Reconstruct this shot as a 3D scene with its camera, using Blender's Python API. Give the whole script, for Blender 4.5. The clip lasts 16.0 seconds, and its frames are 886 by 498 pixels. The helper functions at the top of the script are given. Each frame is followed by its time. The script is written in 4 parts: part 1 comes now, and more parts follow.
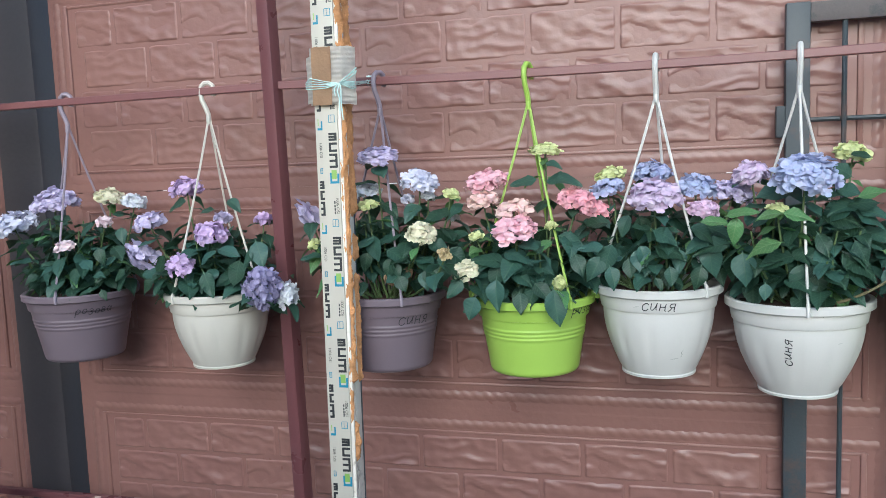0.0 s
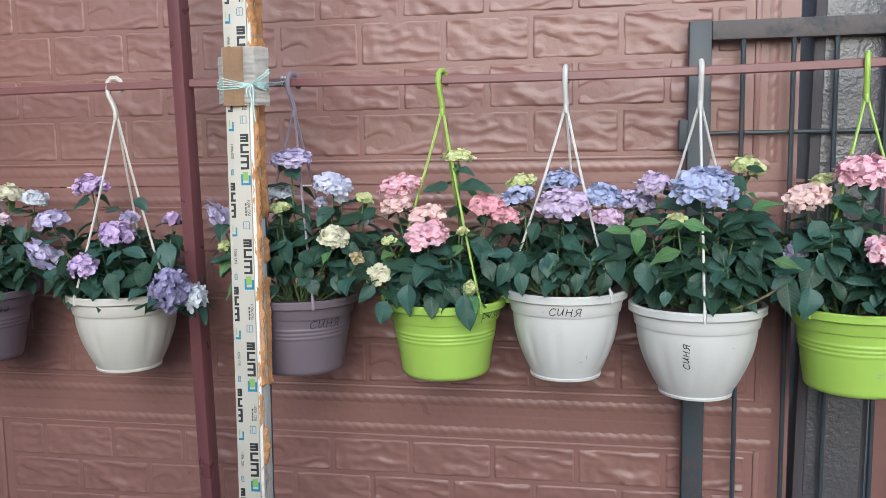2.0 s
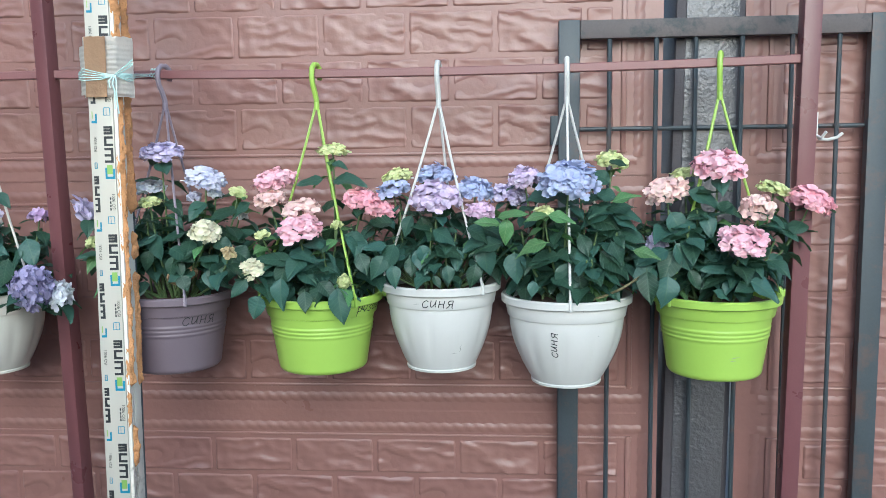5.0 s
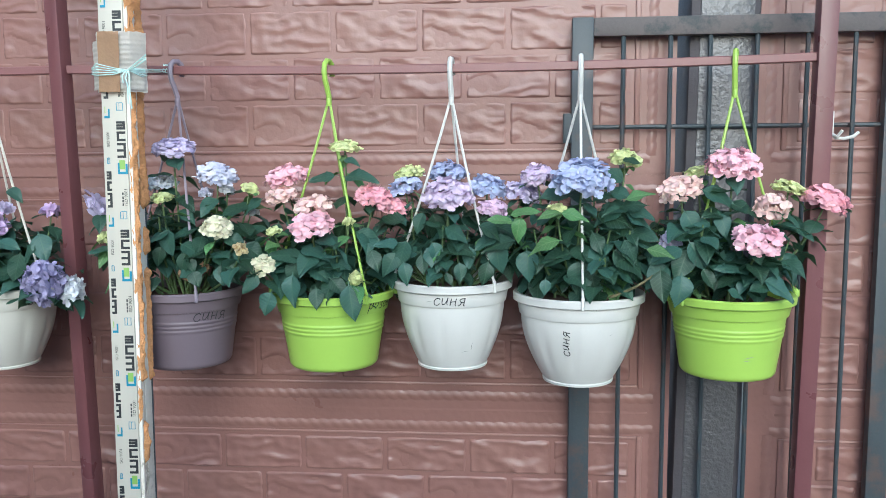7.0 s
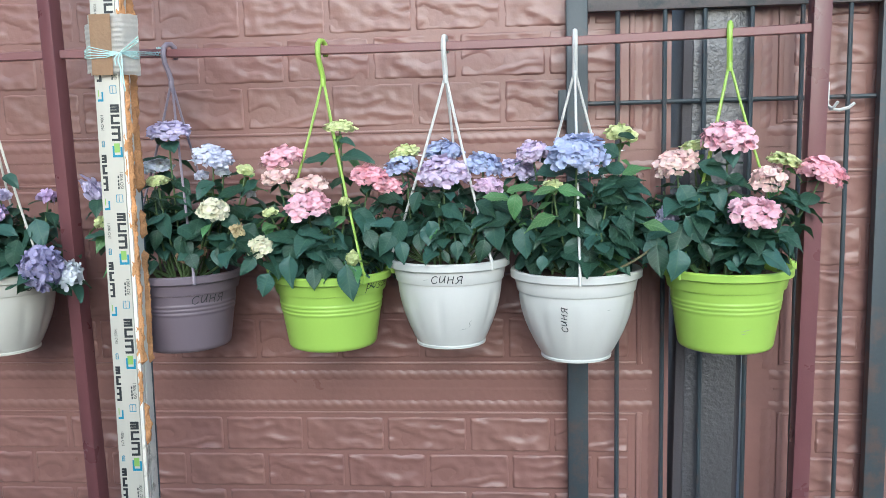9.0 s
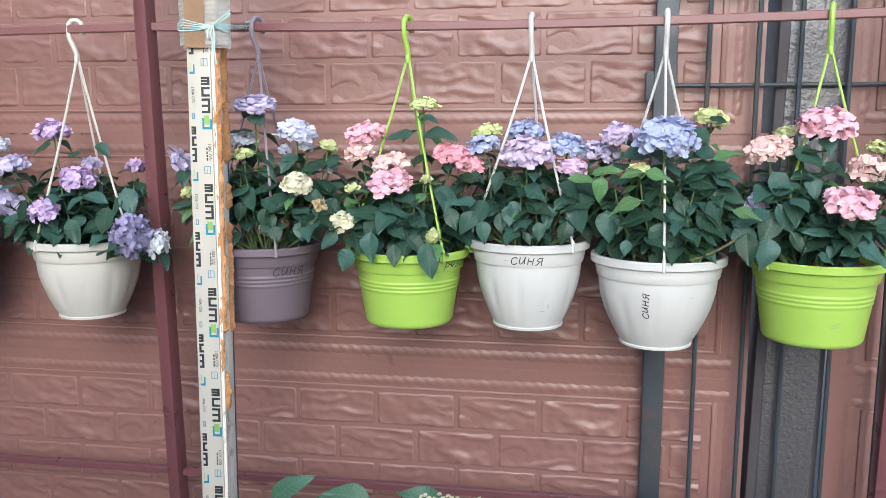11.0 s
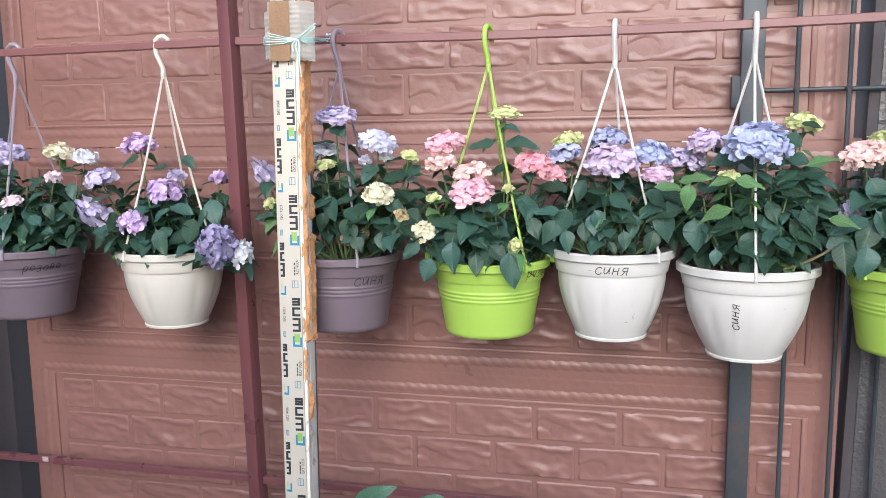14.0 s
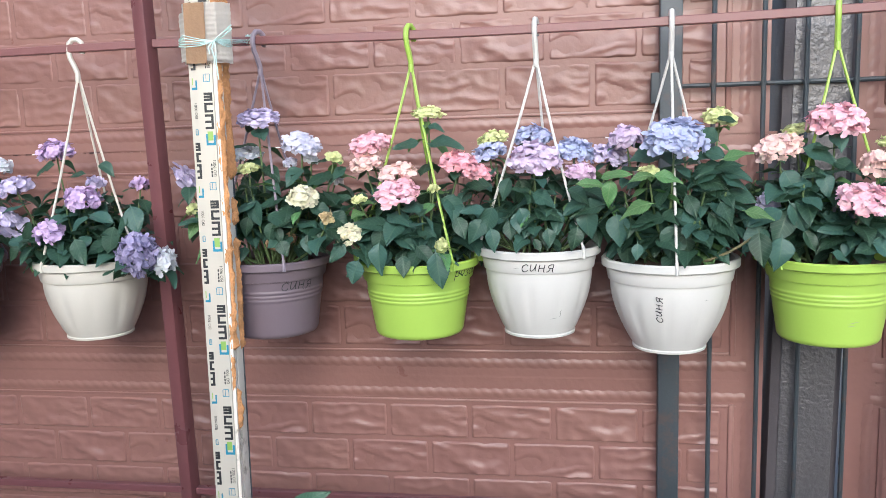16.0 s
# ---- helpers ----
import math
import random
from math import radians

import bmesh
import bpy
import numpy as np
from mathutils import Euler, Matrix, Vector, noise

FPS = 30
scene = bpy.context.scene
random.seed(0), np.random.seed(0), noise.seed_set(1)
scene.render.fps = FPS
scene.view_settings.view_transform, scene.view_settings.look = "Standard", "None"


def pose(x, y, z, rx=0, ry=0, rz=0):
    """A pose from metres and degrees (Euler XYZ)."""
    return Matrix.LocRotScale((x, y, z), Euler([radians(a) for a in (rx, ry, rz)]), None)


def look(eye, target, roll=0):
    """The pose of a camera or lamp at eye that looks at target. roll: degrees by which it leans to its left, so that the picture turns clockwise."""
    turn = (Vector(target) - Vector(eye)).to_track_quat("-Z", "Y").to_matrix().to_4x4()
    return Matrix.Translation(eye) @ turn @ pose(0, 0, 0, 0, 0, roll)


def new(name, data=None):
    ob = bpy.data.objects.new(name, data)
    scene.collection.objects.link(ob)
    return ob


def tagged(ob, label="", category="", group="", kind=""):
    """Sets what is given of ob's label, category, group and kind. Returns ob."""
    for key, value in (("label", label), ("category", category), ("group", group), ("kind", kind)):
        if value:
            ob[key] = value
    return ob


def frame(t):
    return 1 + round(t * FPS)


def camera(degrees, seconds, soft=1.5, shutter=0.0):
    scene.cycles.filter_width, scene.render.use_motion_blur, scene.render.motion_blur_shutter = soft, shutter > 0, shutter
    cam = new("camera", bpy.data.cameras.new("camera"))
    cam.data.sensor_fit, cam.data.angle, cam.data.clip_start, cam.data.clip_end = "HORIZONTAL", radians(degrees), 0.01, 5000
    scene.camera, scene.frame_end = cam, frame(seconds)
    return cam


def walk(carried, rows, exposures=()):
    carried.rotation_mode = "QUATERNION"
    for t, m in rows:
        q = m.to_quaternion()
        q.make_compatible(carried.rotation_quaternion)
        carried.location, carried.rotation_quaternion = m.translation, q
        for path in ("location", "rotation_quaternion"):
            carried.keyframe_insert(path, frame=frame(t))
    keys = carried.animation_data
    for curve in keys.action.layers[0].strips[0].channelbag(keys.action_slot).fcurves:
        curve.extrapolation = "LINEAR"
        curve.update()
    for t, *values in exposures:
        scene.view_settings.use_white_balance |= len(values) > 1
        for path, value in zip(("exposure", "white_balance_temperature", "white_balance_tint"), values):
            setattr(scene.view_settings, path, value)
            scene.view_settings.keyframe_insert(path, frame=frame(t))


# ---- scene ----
cam = camera(57.8, 16.0, soft=0.45)
PATH = [
    (0, (0.779, -1.55, 1.514), (0.239, 0.364, 1.304), -2.17),
    (0.5, (0.746, -1.552, 1.516), (0.13, 0.339, 1.306), -1.83),
    (1, (0.754, -1.552, 1.523), (0.189, 0.354, 1.305), -2.08),
    (1.5, (0.781, -1.545, 1.527), (0.331, 0.391, 1.301), -1.45),
    (2, (0.798, -1.554, 1.525), (0.448, 0.403, 1.307), -0.82),
    (2.5, (0.826, -1.556, 1.52), (0.551, 0.413, 1.303), -0.82),
    (3, (0.842, -1.563, 1.523), (0.608, 0.413, 1.319), -0.62),
    (3.5, (0.859, -1.563, 1.518), (0.661, 0.415, 1.306), -0.86),
    (4, (0.871, -1.56, 1.511), (0.708, 0.421, 1.297), -0.96),
    (6.3, (0.884, -1.553, 1.508), (0.744, 0.43, 1.289), -0.5),
    (6.5, (0.881, -1.552, 1.507), (0.736, 0.432, 1.293), -0.2),
    (7, (0.872, -1.551, 1.504), (0.706, 0.43, 1.288), -0.4),
    (7.5, (0.869, -1.553, 1.502), (0.705, 0.428, 1.281), -0.8),
    (8, (0.88, -1.554, 1.499), (0.76, 0.429, 1.261), -0.7),
    (8.2, (0.885, -1.553, 1.496), (0.763, 0.428, 1.256), -0.9),
    (10.3, (0.857, -1.555, 1.482), (0.599, 0.408, 1.201), -0.8),
    (10.5, (0.852, -1.557, 1.487), (0.591, 0.405, 1.197), -0.4),
    (11, (0.837, -1.551, 1.487), (0.527, 0.403, 1.191), -0.0),
    (11.5, (0.821, -1.55, 1.485), (0.478, 0.399, 1.194), -0.3),
    (12, (0.805, -1.551, 1.488), (0.417, 0.391, 1.209), -0.2),
    (12.5, (0.79, -1.551, 1.491), (0.364, 0.383, 1.208), -0.1),
    (13, (0.784, -1.551, 1.489), (0.35, 0.381, 1.205), -0.2),
    (13.5, (0.782, -1.551, 1.491), (0.344, 0.38, 1.21), -0.4),
    (14, (0.786, -1.552, 1.487), (0.342, 0.379, 1.215), -0.7),
    (14.5, (0.785, -1.551, 1.49), (0.323, 0.377, 1.225), -1.0),
    (15, (0.783, -1.552, 1.489), (0.323, 0.377, 1.233), -1.1),
    (15.5, (0.791, -1.55, 1.49), (0.357, 0.384, 1.225), -1.1),
    (16, (0.823, -1.538, 1.493), (0.506, 0.416, 1.21), -1.8),
]
EXPOSURES = [(0, 0.53, 5330, 3), (1.3, 0.43, 5530, 7), (4, 0.67, 5230, 1), (8.2, 0.71, 5180, 0), (10.5, 0.7, 5480, 6), (11, 0.82, 5530, 7), (14, 0.9, 5680, 11), (16, 0.89, 5630, 9)]
walk(cam, [(t, look(eye, target, roll)) for t, eye, target, roll in PATH], EXPOSURES)


# ---- world, sun, exposure ----
world = bpy.data.worlds.new("world")
scene.world = world
world.use_nodes = True
wn = world.node_tree
sky = wn.nodes.new("ShaderNodeTexSky")
sky.sky_type, sky.sun_disc = "NISHITA", False
sky.sun_elevation, sky.sun_rotation = radians(28), radians(174)
sky.air_density, sky.dust_density = 1.0, 3.0
wn.links.new(sky.outputs[0], wn.nodes["Background"].inputs[0])
wn.nodes["Background"].inputs[1].default_value = 0.15
sun = new("sun", bpy.data.lights.new("sun", "SUN"))
sun.data.energy, sun.data.angle, sun.data.color = 0.84, radians(46), (1.0, 0.99, 0.97)
sun.matrix_world = look((0, 0, 0), (-0.10, 0.96, -0.52))


# ---- materials ----
def material(name, colour, rough=0.6, metal=0.0, scale=30.0, vary=0.12, bump=0.15, fine=220.0, spec=0.5, island=0.0, each=0.0, stain=None):
    """Principled surface with broad and fine variation of tone, roughness and relief."""
    m = bpy.data.materials.new(name)
    m.use_nodes = True
    t, n, l = m.node_tree, m.node_tree.nodes, m.node_tree.links
    b = n["Principled BSDF"]
    b.inputs["Metallic"].default_value = metal
    b.inputs["Specular IOR Level"].default_value = spec
    co = n.new("ShaderNodeTexCoord")
    n1, n2 = n.new("ShaderNodeTexNoise"), n.new("ShaderNodeTexNoise")
    n1.inputs["Scale"].default_value, n1.inputs["Detail"].default_value = scale, 5
    n2.inputs["Scale"].default_value, n2.inputs["Detail"].default_value = fine, 3
    for k in (n1, n2):
        l.new(co.outputs["Object"], k.inputs["Vector"])
    hsv = n.new("ShaderNodeHueSaturation")
    hsv.inputs["Color"].default_value = (*colour, 1)
    add = n.new("ShaderNodeMath")
    add.operation = "MULTIPLY_ADD"
    add.inputs[1].default_value, add.inputs[2].default_value = 2 * vary, 1 - vary
    l.new(n1.outputs["Fac"], add.inputs[0])
    fineadd = n.new("ShaderNodeMath")
    fineadd.operation = "MULTIPLY_ADD"
    fineadd.inputs[1].default_value = vary
    l.new(n2.outputs["Fac"], fineadd.inputs[0])
    l.new(add.outputs[0], fineadd.inputs[2])
    value = fineadd.outputs[0]
    if island or each:
        src = n.new("ShaderNodeNewGeometry").outputs["Random Per Island"] if island else n.new("ShaderNodeObjectInfo").outputs["Random"]
        amount = island or each
        k = n.new("ShaderNodeMath")
        k.operation = "MULTIPLY_ADD"
        k.inputs[1].default_value, k.inputs[2].default_value = amount, 1 - amount / 2
        l.new(src, k.inputs[0])
        mul = n.new("ShaderNodeMath")
        mul.operation = "MULTIPLY"
        l.new(value, mul.inputs[0])
        l.new(k.outputs[0], mul.inputs[1])
        value = mul.outputs[0]
        h = n.new("ShaderNodeMath")
        h.operation = "MULTIPLY_ADD"
        h.inputs[1].default_value, h.inputs[2].default_value = amount * 0.08, 0.5 - amount * 0.04
        l.new(src, h.inputs[0])
        l.new(h.outputs[0], hsv.inputs["Hue"])
    l.new(value, hsv.inputs["Value"])
    colour_out = hsv.outputs[0]
    if stain:
        n3 = n.new("ShaderNodeTexNoise")
        n3.inputs["Scale"].default_value, n3.inputs["Detail"].default_value = stain[1], 8
        n3.inputs["Roughness"].default_value = 0.7
        l.new(co.outputs["Object"], n3.inputs["Vector"])
        ramp = n.new("ShaderNodeValToRGB")
        ramp.color_ramp.elements[0].position, ramp.color_ramp.elements[1].position = stain[2], stain[2] + 0.12
        l.new(n3.outputs["Fac"], ramp.inputs[0])
        mix = n.new("ShaderNodeMix")
        mix.data_type = "RGBA"
        mix.inputs["B"].default_value = (*stain[0], 1)
        l.new(ramp.outputs[0], mix.inputs["Factor"])
        l.new(colour_out, mix.inputs["A"])
        colour_out = mix.outputs["Result"]
    l.new(colour_out, b.inputs["Base Color"])
    r = n.new("ShaderNodeMath")
    r.operation = "MULTIPLY_ADD"
    r.inputs[1].default_value, r.inputs[2].default_value = 0.25, rough - 0.12
    l.new(n1.outputs["Fac"], r.inputs[0])
    l.new(r.outputs[0], b.inputs["Roughness"])
    if bump:
        bp = n.new("ShaderNodeBump")
        bp.inputs["Strength"].default_value, bp.inputs["Distance"].default_value = bump, 0.002
        l.new(n2.outputs["Fac"], bp.inputs["Height"])
        l.new(bp.outputs[0], b.inputs["Normal"])
    return m


def lively(m, amount, tint):
    """Light that passes through thin petals and leaves."""
    t, n, l = m.node_tree, m.node_tree.nodes, m.node_tree.links
    b, out = n["Principled BSDF"], n["Material Output"]
    tr, mix = n.new("ShaderNodeBsdfTranslucent"), n.new("ShaderNodeMixShader")
    tr.inputs[0].default_value = (*tint, 1)
    mix.inputs[0].default_value = amount
    l.new(b.outputs[0], mix.inputs[1])
    l.new(tr.outputs[0], mix.inputs[2])
    l.new(mix.outputs[0], out.inputs[0])
    return m


def veined(m, tone, strength):
    """Paler midrib and side veins across a leaf blade."""
    t, n, l = m.node_tree, m.node_tree.nodes, m.node_tree.links
    b = n["Principled BSDF"]
    base = b.inputs["Base Color"].links[0].from_socket
    co, sep = n.new("ShaderNodeTexCoord"), n.new("ShaderNodeSeparateXYZ")
    l.new(co.outputs["Object"], sep.inputs[0])

    def calc(op, a, c, d=None):
        k = n.new("ShaderNodeMath")
        k.operation = op
        for i, v in enumerate((a, c, d)):
            if v is None:
                continue
            if isinstance(v, (int, float)):
                k.inputs[i].default_value = v
            else:
                l.new(v, k.inputs[i])
        return k.outputs[0]

    ay = calc("ABSOLUTE", sep.outputs[1], None)
    side = calc("MULTIPLY_ADD", ay, -0.8, sep.outputs[0])
    wave = calc("SINE", calc("MULTIPLY", side, 2 * math.pi / 0.0085), None)
    ribs = calc("POWER", calc("MAXIMUM", calc("MULTIPLY", wave, -1.0), 0.0), 8.0)
    mid = calc("LESS_THAN", ay, 0.0011)
    fac = calc("MULTIPLY", calc("MAXIMUM", ribs, mid), strength)
    mix = n.new("ShaderNodeMix")
    mix.data_type = "RGBA"
    mix.inputs["B"].default_value = (*tone, 1)
    l.new(fac, mix.inputs["Factor"])
    l.new(base, mix.inputs["A"])
    l.new(mix.outputs["Result"], b.inputs["Base Color"])
    return m


def mottled(m, tone, amount):
    """Petals of a head fade unevenly towards a second tone."""
    n, l = m.node_tree.nodes, m.node_tree.links
    b = n["Principled BSDF"]
    base = b.inputs["Base Color"].links[0].from_socket
    co, grain, ramp, mix = n.new("ShaderNodeTexCoord"), n.new("ShaderNodeTexNoise"), n.new("ShaderNodeValToRGB"), n.new("ShaderNodeMix")
    grain.inputs["Scale"].default_value, grain.inputs["Detail"].default_value = 3.2, 4
    l.new(co.outputs["Object"], grain.inputs["Vector"])
    ramp.color_ramp.elements[0].position, ramp.color_ramp.elements[1].position = 0.40, 0.66
    ramp.color_ramp.elements[1].color = (amount, amount, amount, 1)
    l.new(grain.outputs["Fac"], ramp.inputs[0])
    mix.data_type = "RGBA"
    mix.inputs["B"].default_value = (*tone, 1)
    l.new(ramp.outputs[0], mix.inputs["Factor"])
    l.new(base, mix.inputs["A"])
    l.new(mix.outputs["Result"], b.inputs["Base Color"])
    return m


SHEET = material("embossed_brown_sheet", (0.218, 0.115, 0.097), 0.32, 0.0, 9, 0.10, 0.30, 75, 0.45, each=0.06)
MAROON = material("maroon_paint", (0.132, 0.053, 0.058), 0.30, 0.0, 14, 0.12, 0.10, 300)
# Lighter tone of the maroon, for the top bar only.
BAR = material("lighter_maroon_paint", (0.170, 0.072, 0.072), 0.36, 0.0, 20, 0.16, 0.12, 300)
IRON = material("dark_gate_paint", (0.031, 0.041, 0.048), 0.5, 0.0, 12, 0.25, 0.12, 260, stain=((0.070, 0.050, 0.045), 11, 0.53))
WEATHERED = material("dusty_gate_paint", (0.078, 0.066, 0.064), 0.62, 0.0, 14, 0.3, 0.25, 260, stain=((0.035, 0.040, 0.044), 16, 0.52))
PILLAR = material("dark_pillar", (0.062, 0.056, 0.060), 0.62, 0.0, 7, 0.2, 0.3, 180, 0.25)
COATING = material("crinkled_coating", (0.062, 0.060, 0.064), 0.34, 0.0, 9, 0.3, 1.5, 110, 0.8, stain=((0.100, 0.098, 0.102), 170, 0.56))
PAINTED = material("pitted_grey_paint", (0.058, 0.052, 0.056), 0.5, 0.0, 6, 0.18, 0.3, 90, stain=((0.03, 0.03, 0.03), 40, 0.70))
PLASTER = material("plain_render", (0.26, 0.22, 0.19), 0.9, 0.0, 3, 0.15, 0.3, 60)
PALE = material("pale_backdrop", (0.80, 0.79, 0.76), 0.9, 0.0, 3, 0.05, 0.2, 60)
WHITE = material("white_plastic", (0.55, 0.545, 0.515), 0.38, 0.0, 14, 0.04, 0.03, 300, stain=((0.55, 0.55, 0.53), 18, 0.70))
CREAM_P = material("cream_plastic", (0.53, 0.51, 0.45), 0.38, 0.0, 14, 0.04, 0.03, 300)
GREEN_P = material("lime_plastic", (0.33, 0.50, 0.080), 0.36, 0.0, 10, 0.05, 0.03, 300)
GREY_P = material("taupe_plastic", (0.145, 0.114, 0.134), 0.42, 0.0, 12, 0.07, 0.05, 300)
# Same plastic as GREY_P; light on thin hooks and straps is in the colour.
GREY_H = material("lit_taupe_plastic", (0.25, 0.21, 0.25), 0.4, 0.0, 12, 0.07, 0.05, 300)
INK = material("black_marker", (0.015, 0.015, 0.018), 0.5, 0.0, 60, 0.1, 0)
SCUFF = material("grey_scuff", (0.26, 0.28, 0.25), 0.7, 0.0, 60, 0.2, 0)
SOIL = material("potting_soil", (0.075, 0.048, 0.038), 0.95, 0.0, 60, 0.5, 1.0, 180)
STEM = material("green_stem", (0.088, 0.135, 0.050), 0.55, 0.0, 40, 0.2, 0.1)
TWIG = material("woody_stem", (0.15, 0.135, 0.07), 0.8, 0.0, 60, 0.3, 0.4)
LEAF = lively(veined(material("hydrangea_leaf", (0.033, 0.079, 0.056), 0.47, 0.0, 40, 0.18, 0.25, 200, 0.45, each=0.9), (0.105, 0.185, 0.110), 0.45), 0.26, (0.09, 0.185, 0.08))
LEAF_Y = lively(veined(material("young_leaf", (0.085, 0.180, 0.066), 0.46, 0.0, 55, 0.2, 0.4, 190, 0.45, each=0.4), (0.20, 0.32, 0.14), 0.55), 0.22, (0.18, 0.34, 0.07))
FILM = material("printed_film", (0.46, 0.435, 0.37), 0.4, 0.0, 10, 0.04, 0.04)
PVC = material("pvc_profile", (0.68, 0.64, 0.57), 0.45, 0.0, 8, 0.10, 0.05, stain=((0.30, 0.27, 0.22), 22, 0.56))
SASH_GREY = material("greyish_plastic", (0.60, 0.61, 0.60), 0.4, 0.0, 9, 0.06, 0.04)
FOAM = material("construction_foam", (0.42, 0.21, 0.085), 0.85, 0.0, 45, 0.5, 1.0, 330)
PRINT_DARK = material("print_dark", (0.014, 0.016, 0.018), 0.5, 0.0, 40, 0.1, 0)
PRINT_BLUE = material("print_blue", (0.015, 0.19, 0.30), 0.5, 0.0, 40, 0.1, 0)
PRINT_GREEN = material("print_green", (0.22, 0.38, 0.08), 0.5, 0.0, 40, 0.1, 0)
CARD = material("cardboard", (0.46, 0.30, 0.18), 0.8, 0.0, 25, 0.12, 0.3)
WRAP = material("crinkled_wrap", (0.60, 0.57, 0.52), 0.4, 0.0, 30, 0.15, 0.6, 90)
TWINE = material("turquoise_twine", (0.52, 0.70, 0.66), 0.5, 0.0, 60, 0.2, 0.2)
PAPER = material("torn_paper", (0.44, 0.35, 0.31), 0.8, 0.0, 40, 0.15, 0.2)
TAPE = material("masking_tape", (0.80, 0.72, 0.50), 0.6, 0.0, 30, 0.08, 0.2)
GASKET = material("dark_gasket", (0.03, 0.05, 0.066), 0.45, 0.0, 20, 0.1, 0.05)
STEEL = material("zinc_fitting", (0.55, 0.55, 0.55), 0.35, 0.9, 20, 0.1, 0.1)
GROUND = material("yard_concrete", (0.16, 0.15, 0.135), 0.9, 0.0, 1.5, 0.2, 0.5, 40)
PETAL = {}
for key, col, second in (
    ("pink", (0.84, 0.47, 0.55), (0.88, 0.66, 0.68)), ("rose", (0.88, 0.42, 0.49), (0.86, 0.56, 0.60)), ("peach", (0.84, 0.57, 0.55), (0.82, 0.70, 0.56)),
    ("blush", (0.80, 0.62, 0.66), (0.80, 0.74, 0.72)), ("cream", (0.76, 0.70, 0.52), (0.66, 0.70, 0.46)), ("lime", (0.70, 0.73, 0.38), (0.56, 0.64, 0.25)),
    ("straw", (0.60, 0.47, 0.25), (0.70, 0.62, 0.38)), ("blue", (0.44, 0.50, 0.71), (0.60, 0.59, 0.77)), ("pale_blue", (0.62, 0.64, 0.79), (0.79, 0.76, 0.85)),
    ("lavender", (0.61, 0.55, 0.76), (0.73, 0.66, 0.81)), ("violet", (0.61, 0.45, 0.71), (0.71, 0.56, 0.76)), ("mauve", (0.64, 0.50, 0.69), (0.67, 0.62, 0.72)),
    ("orchid", (0.72, 0.50, 0.67), (0.76, 0.62, 0.72)), ("dry", (0.36, 0.24, 0.14), (0.24, 0.15, 0.09)), ("indigo", (0.35, 0.32, 0.52), (0.48, 0.44, 0.61)), ("ice", (0.74, 0.77, 0.78), (0.66, 0.66, 0.80)),
):
    PETAL[key] = lively(mottled(material("petal_" + key, col, 0.62, 0.0, 60, 0.10, 0.2, 160, 0.25, island=0.26), second, 0.75), 0.25, [0.6 * c + 0.4 * max(col) for c in col])


# ---- mesh helpers ----
def mesh_of(bm, mat, smooth=True, name="mesh", crisp=38):
    me = bpy.data.meshes.new(name)
    bm.normal_update()
    bm.to_mesh(me)
    bm.free()
    if mat:
        me.materials.append(mat)
    if smooth:
        me.shade_smooth()
        me.set_sharp_from_angle(angle=radians(crisp))
    return me


def part(name, bm, mat, parent=None, label="", smooth=True):
    """One mesh object, under a thing or a part, from a bmesh or a ready mesh."""
    me = bm if isinstance(bm, bpy.types.Mesh) else mesh_of(bm, mat, smooth, name)
    ob = new(name, me)
    if parent:
        ob.parent = parent
    return tagged(ob, label)


def box(x0, x1, y0, y1, z0, z1, bevel=0.0, bm=None):
    bm = bm or bmesh.new()
    got = bmesh.ops.create_cube(bm, size=1.0, matrix=Matrix.Translation(((x0 + x1) / 2, (y0 + y1) / 2, (z0 + z1) / 2)) @ Matrix.Diagonal((x1 - x0, y1 - y0, z1 - z0, 1)))
    if bevel:
        edges = list({e for v in got["verts"] for e in v.link_edges})
        bmesh.ops.bevel(bm, geom=edges, offset=bevel, segments=2, affect="EDGES", profile=0.6)
    return bm


def tube(points, radius, sides=8, bm=None, flat=1.0, taper=1.0):
    """A rod along points; flat squeezes it sideways."""
    bm = bm or bmesh.new()
    pts = [Vector(p) for p in points]
    rings, side = [], None
    for i, p in enumerate(pts):
        d = (pts[min(i + 1, len(pts) - 1)] - pts[max(i - 1, 0)]).normalized()
        if side is None:
            side = d.cross(Vector((0, 1, 0.1))).normalized()
        side = (side - d * side.dot(d)).normalized()
        up = d.cross(side)
        r = radius * (1 + (taper - 1) * i / max(1, len(pts) - 1))
        rings.append([bm.verts.new(p + side * math.cos(a) * r + up * math.sin(a) * r * flat) for a in (2 * math.pi * k / sides for k in range(sides))])
    for a, b in zip(rings, rings[1:]):
        for k in range(sides):
            bm.faces.new((a[k], a[(k + 1) % sides], b[(k + 1) % sides], b[k]))
    bm.faces.new(rings[0][::-1])
    bm.faces.new(rings[-1])
    return bm


def arc(p0, p1, sag, n=6):
    """Points from p0 to p1 with a bow of sag."""
    p0, p1, sag = Vector(p0), Vector(p1), Vector(sag)
    return [p0.lerp(p1, i / n) + sag * 4 * (i / n) * (1 - i / n) for i in range(n + 1)]


